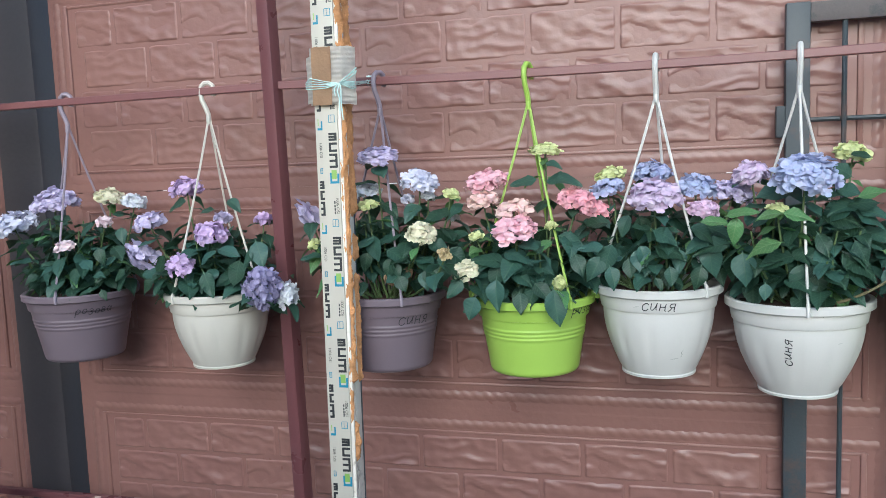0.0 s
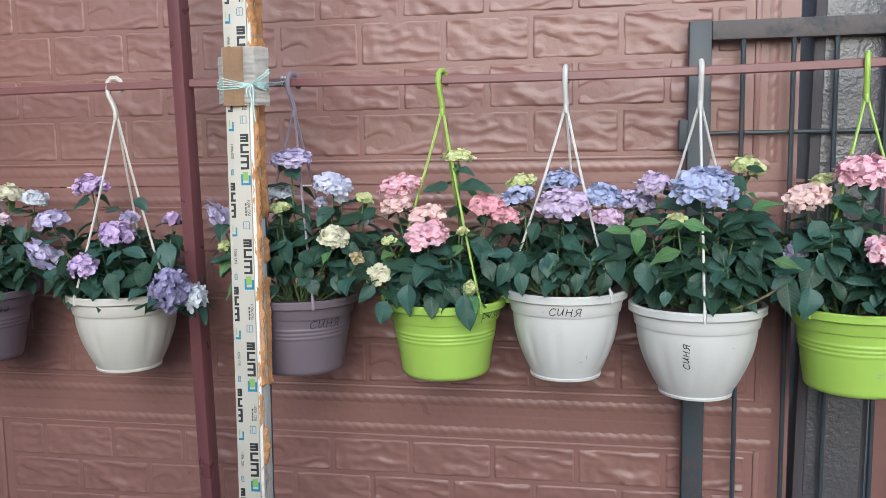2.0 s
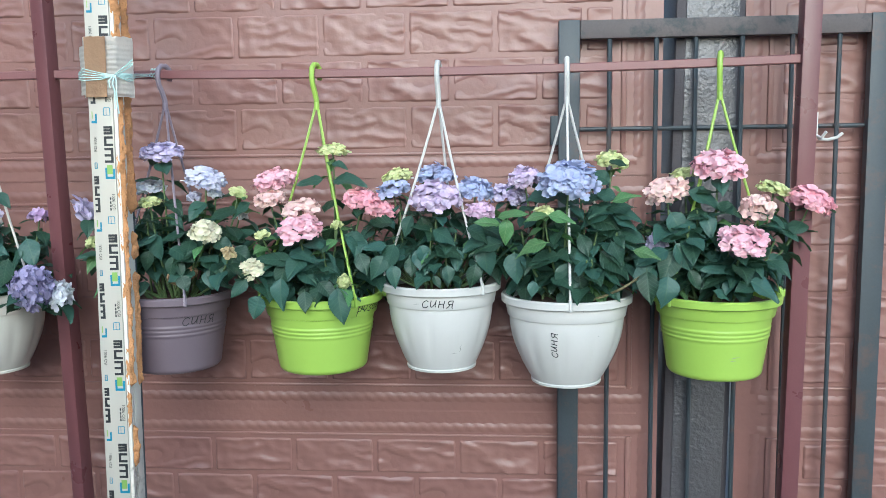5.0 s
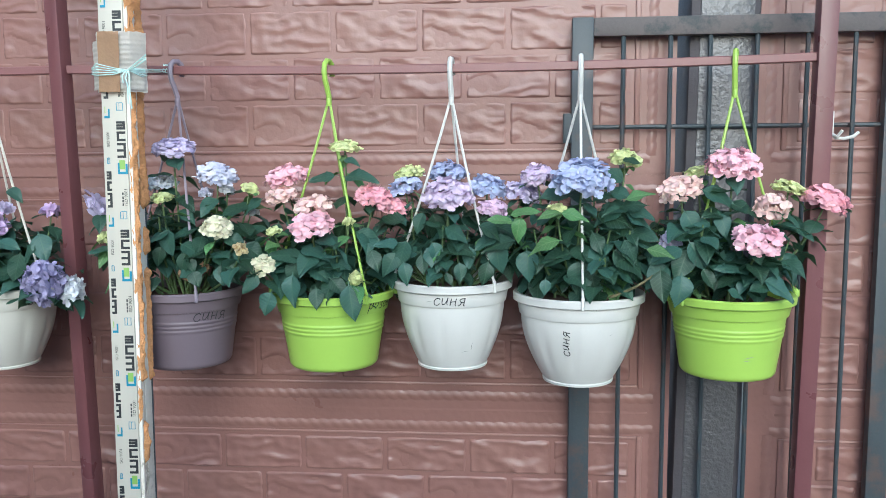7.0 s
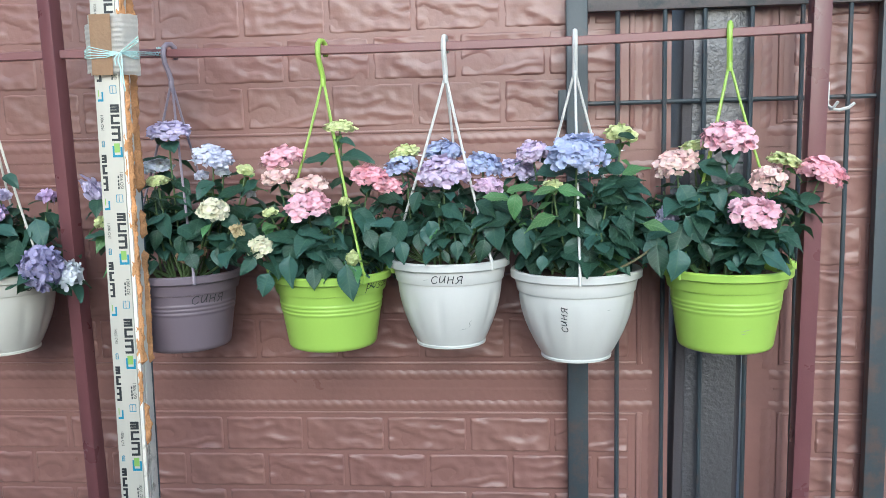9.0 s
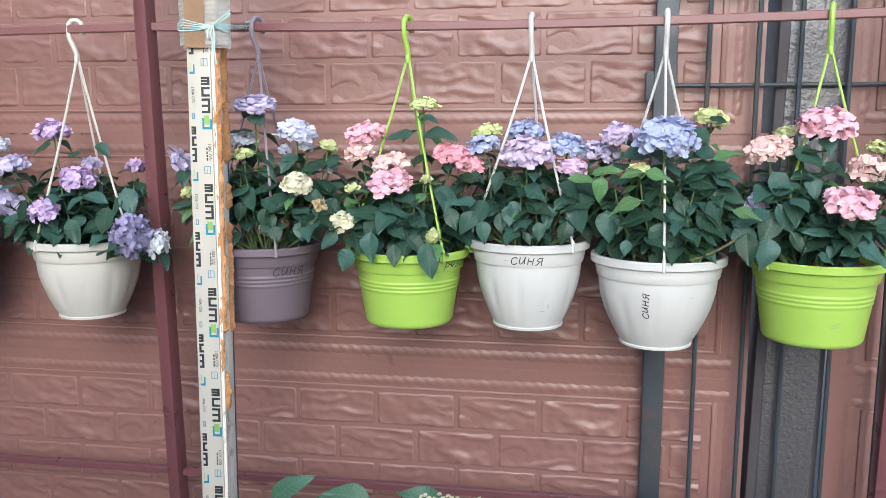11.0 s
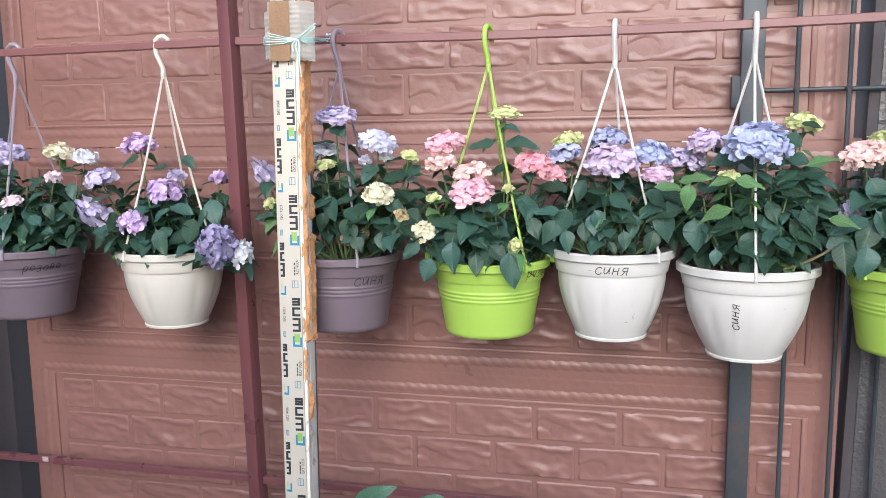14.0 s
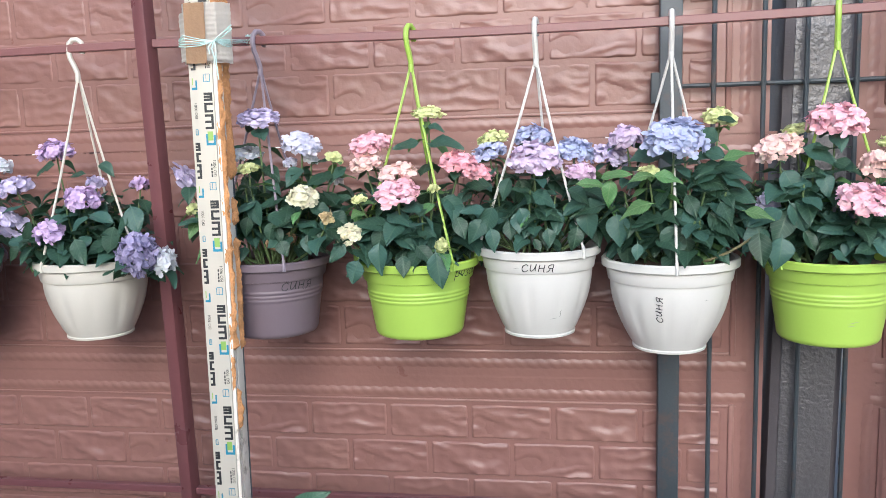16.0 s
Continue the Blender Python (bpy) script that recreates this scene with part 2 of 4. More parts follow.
def lathe(profile, n=64, wave=None, bm=None):
    """A turned shape from (radius, height) pairs; wave(angle, radius, height) shifts the radius."""
    bm = bm or bmesh.new()
    rings = []
    for r, z in profile:
        rings.append([bm.verts.new(((r + (wave(a, r, z) if wave else 0)) * math.cos(a), (r + (wave(a, r, z) if wave else 0)) * math.sin(a), z)) for a in (2 * math.pi * k / n for k in range(n))])
    for a, b in zip(rings, rings[1:]):
        for k in range(n):
            bm.faces.new((a[k], a[(k + 1) % n], b[(k + 1) % n], b[k]))
    return bm


def lettering(text, size, shear=0.25):
    """A flat mesh of a word in the built-in font, centred, in its x-y plane."""
    cu = bpy.data.curves.new("word", "FONT")
    cu.body, cu.size, cu.shear, cu.align_x, cu.align_y = text, size, shear, "CENTER", "CENTER"
    ob = bpy.data.objects.new("word", cu)
    scene.collection.objects.link(ob)
    bpy.context.view_layer.update()
    me = bpy.data.meshes.new_from_object(ob.evaluated_get(bpy.context.evaluated_depsgraph_get()))
    bpy.data.objects.remove(ob)
    bpy.data.curves.remove(cu)
    me.materials.clear()
    return me


# ---- ground ----
bm = bmesh.new()
bmesh.ops.create_grid(bm, x_segments=8, y_segments=8, size=600)
tagged(part("ground", bm, GROUND, None, "pale worn concrete yard"), category="ground", kind="structure")

# ---- wall of embossed sheet ----
FACE = 0.156
PANELS = ((-2.60, -0.878), (-0.694, 1.212), (1.376, 3.40))
SEAM = 1.4755
bm = bmesh.new()
for x0, x1 in PANELS:
    box(x0, x1, FACE, FACE + 0.03, 0.0, SEAM - 0.0012, 0, bm)
    box(x0, x1, FACE, FACE + 0.03, SEAM + 0.0012, 2.60, 0, bm)
wall = tagged(part("wall_north", bm, SHEET, None, "wall of brown metal sheet pressed with a brick pattern", False), category="wall", kind="structure")

rnd = random.Random(5)
bm = bmesh.new()
x = -2.6
while x < 3.4:
    w = rnd.choice((0.006, 0.02, 0.05, 0.12, 0.2))
    box(x, x + w, FACE + 0.004, FACE + 0.028, SEAM - 0.0034, SEAM + 0.0034, 0, bm)
    x += w + rnd.choice((0.003, 0.006, 0.013, 0.028))
    if x > 1.0:
        box(x, 3.4, FACE + 0.004, FACE + 0.028, SEAM - 0.0034, SEAM + 0.0034, 0, bm)
        break
part("seam_strip", bm, SHEET, wall)

BRICK_CACHE = {}


def fine_steps(length):
    """Even steps with closer ones at both ends, where the edge of a brick rises."""
    ends = [0.0, 0.0014, 0.0028, 0.0042, 0.0062, 0.0085]
    n = max(2, int((length - 0.017) / 0.0044))
    return ends + [0.0085 + (length - 0.017) * k / n for k in range(1, n)] + [length - e for e in reversed(ends)]


def brick_mesh(w, h, kind, relief):
    key = (round(w, 3), round(h, 3), kind, relief)
    if key in BRICK_CACHE:
        return BRICK_CACHE[key]
    us, vs = fine_steps(w), fine_steps(h)
    nx, ny = len(us) - 1, len(vs) - 1
    off = Vector((kind * 3.7, kind * 1.9, kind * 5.3))
    bm = bmesh.new()
    grid = []
    for j in range(ny + 1):
        row = []
        for i in range(nx + 1):
            u, v = us[i], vs[j]
            eu, ev = min(u, w - u), min(v, h - v)
            e = min(eu, ev) - 0.0022 * max(0.0, 1 - math.hypot(eu, ev) / 0.012)
            e = max(0.0, e + 0.0011 * min(1.0, e / 0.002) * noise.noise(Vector((u * 38, v * 38, 4)) + off))
            rise = min(1.0, e / 0.0056)
            rise = rise * rise * (3 - 2 * rise)
            d = 0.0022 * rise + 0.0006 * math.exp(-((e - 0.0065) / 0.003) ** 2)
            warp = 0.35 * noise.noise(Vector((u * 26, v * 14, 7)) + off)
            lean = (0.6, 2.4, -1.2, 1.6, 3.0)[kind]
            crease = noise.noise(Vector((u * 9, v * 36 + u * lean * 2 + warp, 0)) + off)
            fold = max(0.0, 1 - 3.2 * abs(crease)) ** 1.3
            fade = max(0.0, 0.62 + 1.2 * noise.noise(Vector((u * 11, v * 16, 3)) + off))
            d += rise * (0.0042 * fade * fold + 0.0026 * noise.noise(Vector((u * 15, v * 30 + u * 8, 9)) + off) + 0.0019 * noise.noise(Vector((u * 48, v * 66, 2)) + off))
            row.append(bm.verts.new((u, 0.0012 - d * relief, v)))
        grid.append(row)
    for j in range(ny):
        for i in range(nx):
            bm.faces.new((grid[j][i], grid[j][i + 1], grid[j + 1][i + 1], grid[j + 1][i]))
    BRICK_CACHE[key] = mesh_of(bm, SHEET, True, "brick", 180)
    return BRICK_CACHE[key]


def brick_field(x0, x1, z0, rows, pitch, phase, length, flip, relief):
    gap = 0.0050
    for j in range(rows):
        shift = phase + (length / 2 if (j + flip) % 2 else 0)
        k = math.floor((x0 - shift) / length)
        a = x0
        while a < x1 - 0.01:
            b = min(x1, shift + (k + 1) * length)
            k += 1
            if b - a > 0.045:
                ob = new("brick", brick_mesh(b - a - gap, pitch - gap, (j * 3 + k) % 5, relief))
                ob.parent = wall
                ob.location = (a + gap / 2, FACE, z0 + j * pitch + gap / 2)
            a = b


def rope(x0, z0, x1, z1, width=0.0205, height=0.0018, step=0.0245):
    """A row of slanting rounded beads pressed into the sheet."""
    long = math.hypot(x1 - x0, z1 - z0)
    n = int(long / 0.0041)
    dx, dz = (x1 - x0) / long, (z1 - z0) / long
    bm = bmesh.new()
    prev = None
    for i in range(n + 1):
        row = []
        for j in range(9):
            q = j / 8 - 0.5
            s = i / n * long
            uneven = 1 + 0.35 * noise.noise(Vector((s * 14, z0 * 9, x0)))
            twist = abs(math.sin(math.pi * (s / step + q * 0.62))) ** 0.7
            d = height * uneven * math.cos(math.pi * q) ** 1.3 * (0.42 + 0.58 * twist)
            off = q * width * (0.80 + 0.30 * twist)
            row.append(bm.verts.new((x0 + dx * s - dz * off, FACE - 0.0005 - d, z0 + dz * s + dx * off)))
        if prev:
            for j in range(8):
                bm.faces.new((prev[j], row[j], row[j + 1], prev[j + 1]))
        prev = row
    part("rope_moulding", mesh_of(bm, SHEET, True, "rope_moulding", 180), SHEET, wall)


def rib(x0, x1, z0, z1, d=0.005):
    """A plain raised band with rounded edges."""
    part("raised_band", box(x0, x1, FACE - d, FACE + 0.01, z0, z1, 0.004), SHEET, wall)


BRICK = 0.184
# lowest edge, rows, pitch, first joint, sideways shift of the sheet
FIELDS = ((1.9800, 3, 0.0975, 0.1315, 0, 0.0), (1.5340, 4, 0.0975, 0.1315, 0, 0.0), (1.0290, 4, 0.0975, 0.1315, 0, 0.017), (0.4755, 5, 0.0855, 0.2280, 0, 0.017))
for b0, b1 in ((-2.54, -0.950), (-0.622, 1.116), (1.450, 3.3)):
    for z0, rows, pitch, phase, flip, shift in FIELDS:
        c0, c1 = b0 + shift, b1 + shift
        brick_field(c0, c1, z0, rows, pitch, phase, BRICK, flip, 1.10 if z0 < 1.0 else 0.9 if z0 < 1.5 else 0.75)
        top = z0 + rows * pitch
        bead = 0.0023 if z0 < 1.5 else 0.0018
        drop = 0.034 if z0 == 1.029 else 0.026
        rope(c0 - 0.045, z0 - drop, c1 + 0.045, z0 - drop, height=bead)
        rope(c0 - 0.045, top + 0.024, c1 + 0.045, top + 0.024, height=bead)
        rib(c0 - 0.026, c1 + 0.026, z0 - 0.011, z0 - 0.004, 0.003)
        rib(c0 - 0.026, c1 + 0.026, top + 0.002, top + 0.009, 0.003)
        for x in (c0 - 0.049, c1 + 0.048):
            rope(x, z0 - 0.02, x, top + 0.018, height=bead + 0.0008)
        for x in (c0 - 0.021, c1 + 0.017):
            rib(x - 0.006, x + 0.006, z0 - 0.012, top + 0.010)
    rib(b0 - 0.02, b1 + 0.05, 0.9632, 0.9664, 0.0016)

# ---- plain unseen walls to the west and south, added to block light ----
bm = box(-1.86, -1.76, -2.35, 0.155, 0.0, 2.60, 0)
tagged(part("shade_wall_west", bm, PLASTER, None, "unseen plain wall added to shade the west side", False), category="wall", kind="structure")
# Low unseen blocker behind the camera: darkens the foot of the sheet wall.
bm = box(-1.86, 1.60, -2.45, -2.35, 0.0, 1.46, 0)
tagged(part("shade_wall_south", bm, PLASTER, None, "unseen plain wall added to block low light from the south", False), category="wall", kind="structure")
# Added pale screen in place of bright sky, glimpsed through the seam slits.
bm = box(-9.0, 11.0, 7.0, 7.2, 0.0, 2.9, 0)
tagged(part("backdrop", bm, PALE, None, "added pale backdrop standing in for bright sky behind the seam", False), category="wall", kind="structure")

# ---- dark pillars between the panels ----
def pillar(name, x0, x1, label, mat, tilt=0.0):
    bm = box(x0, x1, 0.142, 0.30, 0.0, 2.62, 0.012)
    for v in bm.verts:
        v.co.x += tilt * (v.co.z - 1.3)
    return tagged(part(name, bm, mat, None, label), category="pillar", kind="structure")


pillar("pillar_west", -0.872, -0.742, "dark grey painted steel pillar between wall panels", PAINTED, -0.004)
pillar_east = pillar("pillar_east", 1.2265, 1.3670, "dark grey steel pillar with rough speckled coating", PILLAR, 0.014)
bm = box(1.247, 1.353, 0.1395, 0.146, 0.0, 2.62, 0.002)
for v in bm.verts:
    v.co.x += 0.014 * (v.co.z - 1.3)
part("coating", bm, COATING, pillar_east, "crinkled shiny speckled coating")

# ---- maroon hanging frame, its foot a little nearer the wall than its top ----
LEAN = math.tan(radians(2.2))


def lean_y(z):
    return (1.69 - z) * LEAN


def bar_z(x):
    """Height of the bar's middle line: it sags under the pots."""
    if x > 0.0:
        q = min(1.0, x / 1.43)
        return 1.690 - 0.038 * q * (1 - q)
    return 1.690 + 0.008 * x


def slanted(x, y, wx, wy, z0, z1, turn=0.0):
    """A square tube that follows the lean of the frame."""
    bm = box(-wx / 2, wx / 2, -wy / 2, wy / 2, z0, z1, 0.004)
    bmesh.ops.rotate(bm, verts=bm.verts, matrix=Matrix.Rotation(radians(turn), 3, "Z"))
    for v in bm.verts:
        v.co += Vector((x, y + lean_y(v.co.z), 0))
    return bm


def bar_run(x0, x1, n, height, thick=0.016):
    """A long square tube along the frame at a height given for each x."""
    bm = bmesh.new()
    prev = None
    for i in range(n + 1):
        x = x0 + (x1 - x0) * i / n
        z = height(x)
        y = lean_y(z)
        c = 0.0015
        h = thick / 2
        ring = [bm.verts.new((x, y + u, z + v)) for u, v in ((-h, -h + c), (-h, h - c), (-h + c, h), (h - c, h), (h, h - c), (h, -h + c), (h - c, -h), (-h + c, -h))]
        if prev:
            for k in range(8):
                bm.faces.new((prev[k], ring[k], ring[(k + 1) % 8], prev[(k + 1) % 8]))
        else:
            bm.faces.new(ring)
        prev = ring
    bm.faces.new(prev[::-1])
    bmesh.ops.recalc_face_normals(bm, faces=bm.faces[:])
    return bm


rack = tagged(new("hanging_rack"), "maroon painted square steel tube frame for hanging pots", "rack")
part("post", slanted(-0.0170, 0.002, 0.031, 0.031, 0.0, 2.55, -14), MAROON, rack)
part("post", slanted(1.4455, 0.0, 0.033, 0.033, 0.0, 2.55), MAROON, rack)
part("post", slanted(-1.72, 0.0, 0.04, 0.04, 0.0, 2.55), MAROON, rack)
part("top_bar", bar_run(0.0010, 1.4290, 24, bar_z), BAR, rack)
part("top_bar", bar_run(-1.70, -0.0310, 6, bar_z), BAR, rack)
part("low_rail", bar_run(-1.70, -0.0310, 2, lambda x: 0.733), MAROON, rack)
part("low_rail", bar_run(0.0010, 1.4290, 2, lambda x: 0.731), MAROON, rack)
part("sticker", box(-0.571, -0.555, lean_y(0.735) - 0.0092, lean_y(0.735) - 0.0078, 0.731, 0.743, 0), PAPER, rack, "torn white sticker on the rail")
for x in (0.0030, 1.4285, -0.0325):
    bm = bmesh.new()
    bmesh.ops.create_icosphere(bm, subdivisions=2, radius=0.0085, matrix=Matrix.Translation((x, 0.001, 1.689)) @ Matrix.Diagonal((0.4, 1, 1.0, 1)))
    part("weld", bm, MAROON, rack)

# ---- iron grille gate ----
gate = tagged(new("grille_gate"), "dark grey iron gate with welded bars leaning on the wall", "gate")
GY = 0.113
part("stile", box(0.996, 1.039, GY, GY + 0.022, 0.06, 1.790, 0.003), IRON, gate)
part("stile", box(1.606, 1.648, GY, GY + 0.022, 0.06, 1.790, 0.003), IRON, gate)
part("rail", box(1.039, 1.606, GY + 0.001, GY + 0.022, 1.752, 1.789, 0.003), WEATHERED, gate, "dusty brownish top rail")
part("rail", box(1.039, 1.606, GY + 0.001, GY + 0.022, 0.06, 0.10, 0.003), IRON, gate)
for x in (1.099, 1.192, 1.270, 1.361, 1.458, 1.549):
    part("bar", tube(((x, GY + 0.009, 0.095), (x, GY + 0.009, 1.756)), 0.0048, 8), IRON, gate)
    for z in (1.572, 0.35):
        bm = bmesh.new()
        bmesh.ops.create_icosphere(bm, subdivisions=1, radius=0.0075, matrix=Matrix.Translation((x, GY + 0.011, z)))
        part("weld", bm, IRON, gate)
for z in (1.572, 0.35):
    part("cross_bar", tube(((1.036, GY + 0.0175, z), (1.609, GY + 0.0175, z)), 0.0046, 8), IRON, gate)
part("hinge", box(0.980, 0.997, GY + 0.002, GY + 0.020, 1.540, 1.600, 0.002), IRON, gate)

# ---- white coat hook on the frame post ----
hook = tagged(new("coat_hook"), "small white plastic double hook on the maroon post", "hook")
part("plate", box(1.4625, 1.466, -0.004, 0.008, 1.545, 1.592, 0.001), WHITE, hook)
part("prong", tube(((1.464, 0.002, 1.552), (1.470, -0.004, 1.543), (1.482, -0.010, 1.541), (1.497, -0.014, 1.545), (1.506, -0.016, 1.553)), 0.0032, 8), WHITE, hook)
part("prong", tube(((1.464, -0.002, 1.549), (1.470, -0.012, 1.545), (1.476, -0.018, 1.556)), 0.0028, 8), WHITE, hook)


# ---- hanging pots ----
def fluted(depth, ribs, z0, z1):
    def wave(a, r, z):
        if not z0 <= z <= z1:
            return 0.0
        return -depth * (abs(math.cos(a * ribs / 2)) ** 11) * math.sin(math.pi * (z - z0) / (z1 - z0)) ** 1.2
    return wave


def ring_points(cx, cy, rx, ry, n=10):
    return [(cx + rx * math.cos(2 * math.pi * k / n + 1), cy + ry * math.sin(2 * math.pi * k / n + 1)) for k in range(n + 1)]


STROKES = {}
STROKES["с"] = [[(0.9, 0.8), (0.6, 1.0), (0.2, 0.8), (0.1, 0.4), (0.3, 0.05), (0.7, 0.0), (0.95, 0.25)]]
STROKES["и"] = [[(0.1, 0.95), (0.1, 0.3), (0.25, 0.02), (0.5, 0.1), (0.75, 0.6), (0.82, 1.0), (0.8, 0.2), (0.95, 0.03)]]
STROKES["н"] = [[(0.12, 1.0), (0.1, 0.0)], [(0.1, 0.5), (0.8, 0.55)], [(0.82, 1.0), (0.8, 0.1), (0.95, 0.0)]]
STROKES["я"] = [[(0.85, 1.0), (0.45, 1.0), (0.2, 0.82), (0.3, 0.55), (0.85, 0.5)], [(0.88, 1.05), (0.85, 0.1), (1.0, 0.0)], [(0.5, 0.5), (0.3, 0.15), (0.05, 0.0)]]
STROKES["р"] = [[(0.1, 0.9), (0.18, -0.6)], [(0.12, 0.6), (0.4, 1.0), (0.8, 0.8), (0.8, 0.3), (0.5, 0.05), (0.15, 0.2)]]
STROKES["о"] = [ring_points(0.5, 0.5, 0.38, 0.45)]
STROKES["з"] = [[(0.1, 0.9), (0.5, 1.0), (0.8, 0.8), (0.4, 0.52), (0.85, 0.25), (0.6, -0.1), (0.1, 0.0)]]
STROKES["в"] = [[(0.15, 0.0), (0.15, 1.0), (0.6, 1.0), (0.65, 0.7), (0.2, 0.5), (0.7, 0.4), (0.7, 0.1), (0.15, 0.0)]]
STROKES["а"] = [ring_points(0.42, 0.5, 0.34, 0.45), [(0.8, 0.95), (0.78, 0.2), (1.0, 0.0)]]


def write_on(pot, word, size, angle, z, radius_at, label, upright=False):
    """A word in thin marker strokes laid on the pot's side."""
    bm = bmesh.new()
    tall, wide, pen = 0.56 * size, 0.54 * size, 0.0008
    x0 = -len(word) * wide * 1.18 / 2
    for n, letter in enumerate(word):
        for stroke in STROKES[letter]:
            pts = [(x0 + (n * 1.18 + u) * wide + 0.22 * v * tall, (v - 0.5) * tall + 0.0012 * math.sin(n * 1.7)) for u, v in stroke]
            fine = []
            for i in range(len(pts) - 1):
                p0, p1, p2, p3 = (Vector(pts[min(max(k, 0), len(pts) - 1)]) for k in (i - 1, i, i + 1, i + 2))
                for t in (0, 0.25, 0.5, 0.75):
                    fine.append(0.5 * (2 * p1 + (p2 - p0) * t + (2 * p0 - 5 * p1 + 4 * p2 - p3) * t * t + (3 * p1 - p0 - 3 * p2 + p3) * t ** 3))
            fine.append(Vector(pts[-1]))
            prev = None
            for i, p in enumerate(fine):
                d = fine[min(i + 1, len(fine) - 1)] - fine[max(i - 1, 0)]
                d = Vector((-d.y, d.x)).normalized() * pen
                row = []
                for q in (p + d, p - d):
                    x, y = (-q.y, q.x) if upright else (q.x, q.y)
                    r = radius_at(z + y) + 0.0017
                    a = angle + x / r
                    row.append(bm.verts.new((r * math.cos(a), r * math.sin(a), z + y)))
                if prev:
                    bm.faces.new((prev[0], prev[1], row[1], row[0]))
                prev = row
    part("marker_writing", bm, INK, pot, label)


def hanging_pot(style, mat, x, r, rim_z, height, base, turns, hook_turn, label, group):
    top = new("hanging_pot")
    top.location = (x, -0.003, rim_z)
    tagged(top, label, "hanging pot", group)
    t = 0.003
    # Taupe hooks and straps take the copy with light painted in.
    light = GREY_H if mat is GREY_P else mat
    if style == "bell":
        prof = [(base * 0.2, -height + 0.004), (base - 0.006, -height + 0.004), (base - 0.004, -height), (base + 0.0005, -height + 0.001), (base + 0.0012, -height + 0.005), (base - 0.0008, -height + 0.0068)]
        for i in range(1, 13):
            q = i / 12
            prof.append((base + (r - 0.0155 - base) * (math.sin(q * math.pi / 2) ** 0.95), -height + 0.007 + q * (height - 0.049)))
        wave = fluted(0.0028, 11, -height + 0.012, -0.044)
        prof += [(r - 0.0125, -0.0415), (r - 0.0118, -0.040), (r - 0.0075, -0.016)]
    else:
        prof = [(base * 0.2, -height + 0.002), (base - 0.012, -height + 0.001), (base - 0.0075, -height), (base - 0.0035, -height + 0.0015), (base - 0.001, -height + 0.005)]
        for i in range(1, 81):
            q = i / 80
            ring = 0.0013 * abs(math.sin((q - 0.62) / 0.22 * math.pi * 3)) if 0.62 < q < 0.84 else 0
            prof.append((base + (r - 0.0165 - base) * q + ring, -height + 0.007 + q * (height - 0.046)))
        wave = None
        prof += [(r - 0.0125, -0.038), (r - 0.0118, -0.036), (r - 0.0075, -0.016)]
    body = part("body", lathe(prof + [(r - 0.0065 - t, -0.012), (r - 0.018 - t, -0.05)], 96, wave), mat, top)
    rim = [(r - 0.0072, -0.0165), (r - 0.002, -0.0160), (r, -0.0145), (r + 0.0003, -0.003), (r - 0.002, 0), (r - 0.010, -0.001), (r - 0.012, -0.006), (r - 0.011, -0.02)]
    part("rim", lathe(rim, 96), mat, top)
    bm = lathe([(0.001, -0.012), (0.04, -0.013), (0.08, -0.014), (r - 0.011, -0.018)], 40)
    for v in bm.verts:
        v.co.z += 0.006 * noise.noise(v.co * 60 + Vector((x, 0, 0)))
    part("soil", bm, SOIL, top)
    z_hook = bar_z(x) + 0.008 - 0.0070 - rim_z
    c, s = math.cos(radians(hook_turn)), math.sin(radians(hook_turn))
    pts = [(0.012, -0.012), (0.0135, 0.002), (0.0115, 0.011), (0.004, 0.0165), (-0.006, 0.016), (-0.013, 0.009), (-0.0155, -0.004), (-0.013, -0.020), (-0.006, -0.036), (-0.001, -0.050), (0.0, -0.066)]
    part("hook", tube([(u * c, u * s + 0.003, z_hook + v) for u, v in pts], 0.0052, 8, None, 1.0), light, top, "moulded plastic hook over the bar")
    part("collar", lathe([(0.004, z_hook - 0.070), (0.0048, z_hook - 0.066), (0.0048, z_hook - 0.058), (0.004, z_hook - 0.055)], 12), light, top)
    for a in turns:
        ca, sa = math.cos(radians(a)), math.sin(radians(a))
        q = r - 0.002
        pts = arc((0.003 * ca, 0.003 * sa + 0.003, z_hook - 0.064), (q * ca, q * sa, 0.004), (-0.004 * ca, -0.004 * sa, 0), 8)
        string = part("strap", tube(pts, 0.0026, 6), light, top)
        loop = tube([(q * ca, q * sa, 0.006), ((q + 0.003) * ca, (q + 0.003) * sa, -0.004), ((q + 0.003) * ca, (q + 0.003) * sa, -0.016)], 0.0034, 6)
        part("clip", loop, light, string)
    def radius_at(z):
        for (r0, z0), (r1, z1) in zip(prof, prof[1:]):
            if z0 <= z <= z1:
                return r0 + (r1 - r0) * (z - z0) / max(1e-6, z1 - z0)
        return prof[-1][0]
    return top, radius_at


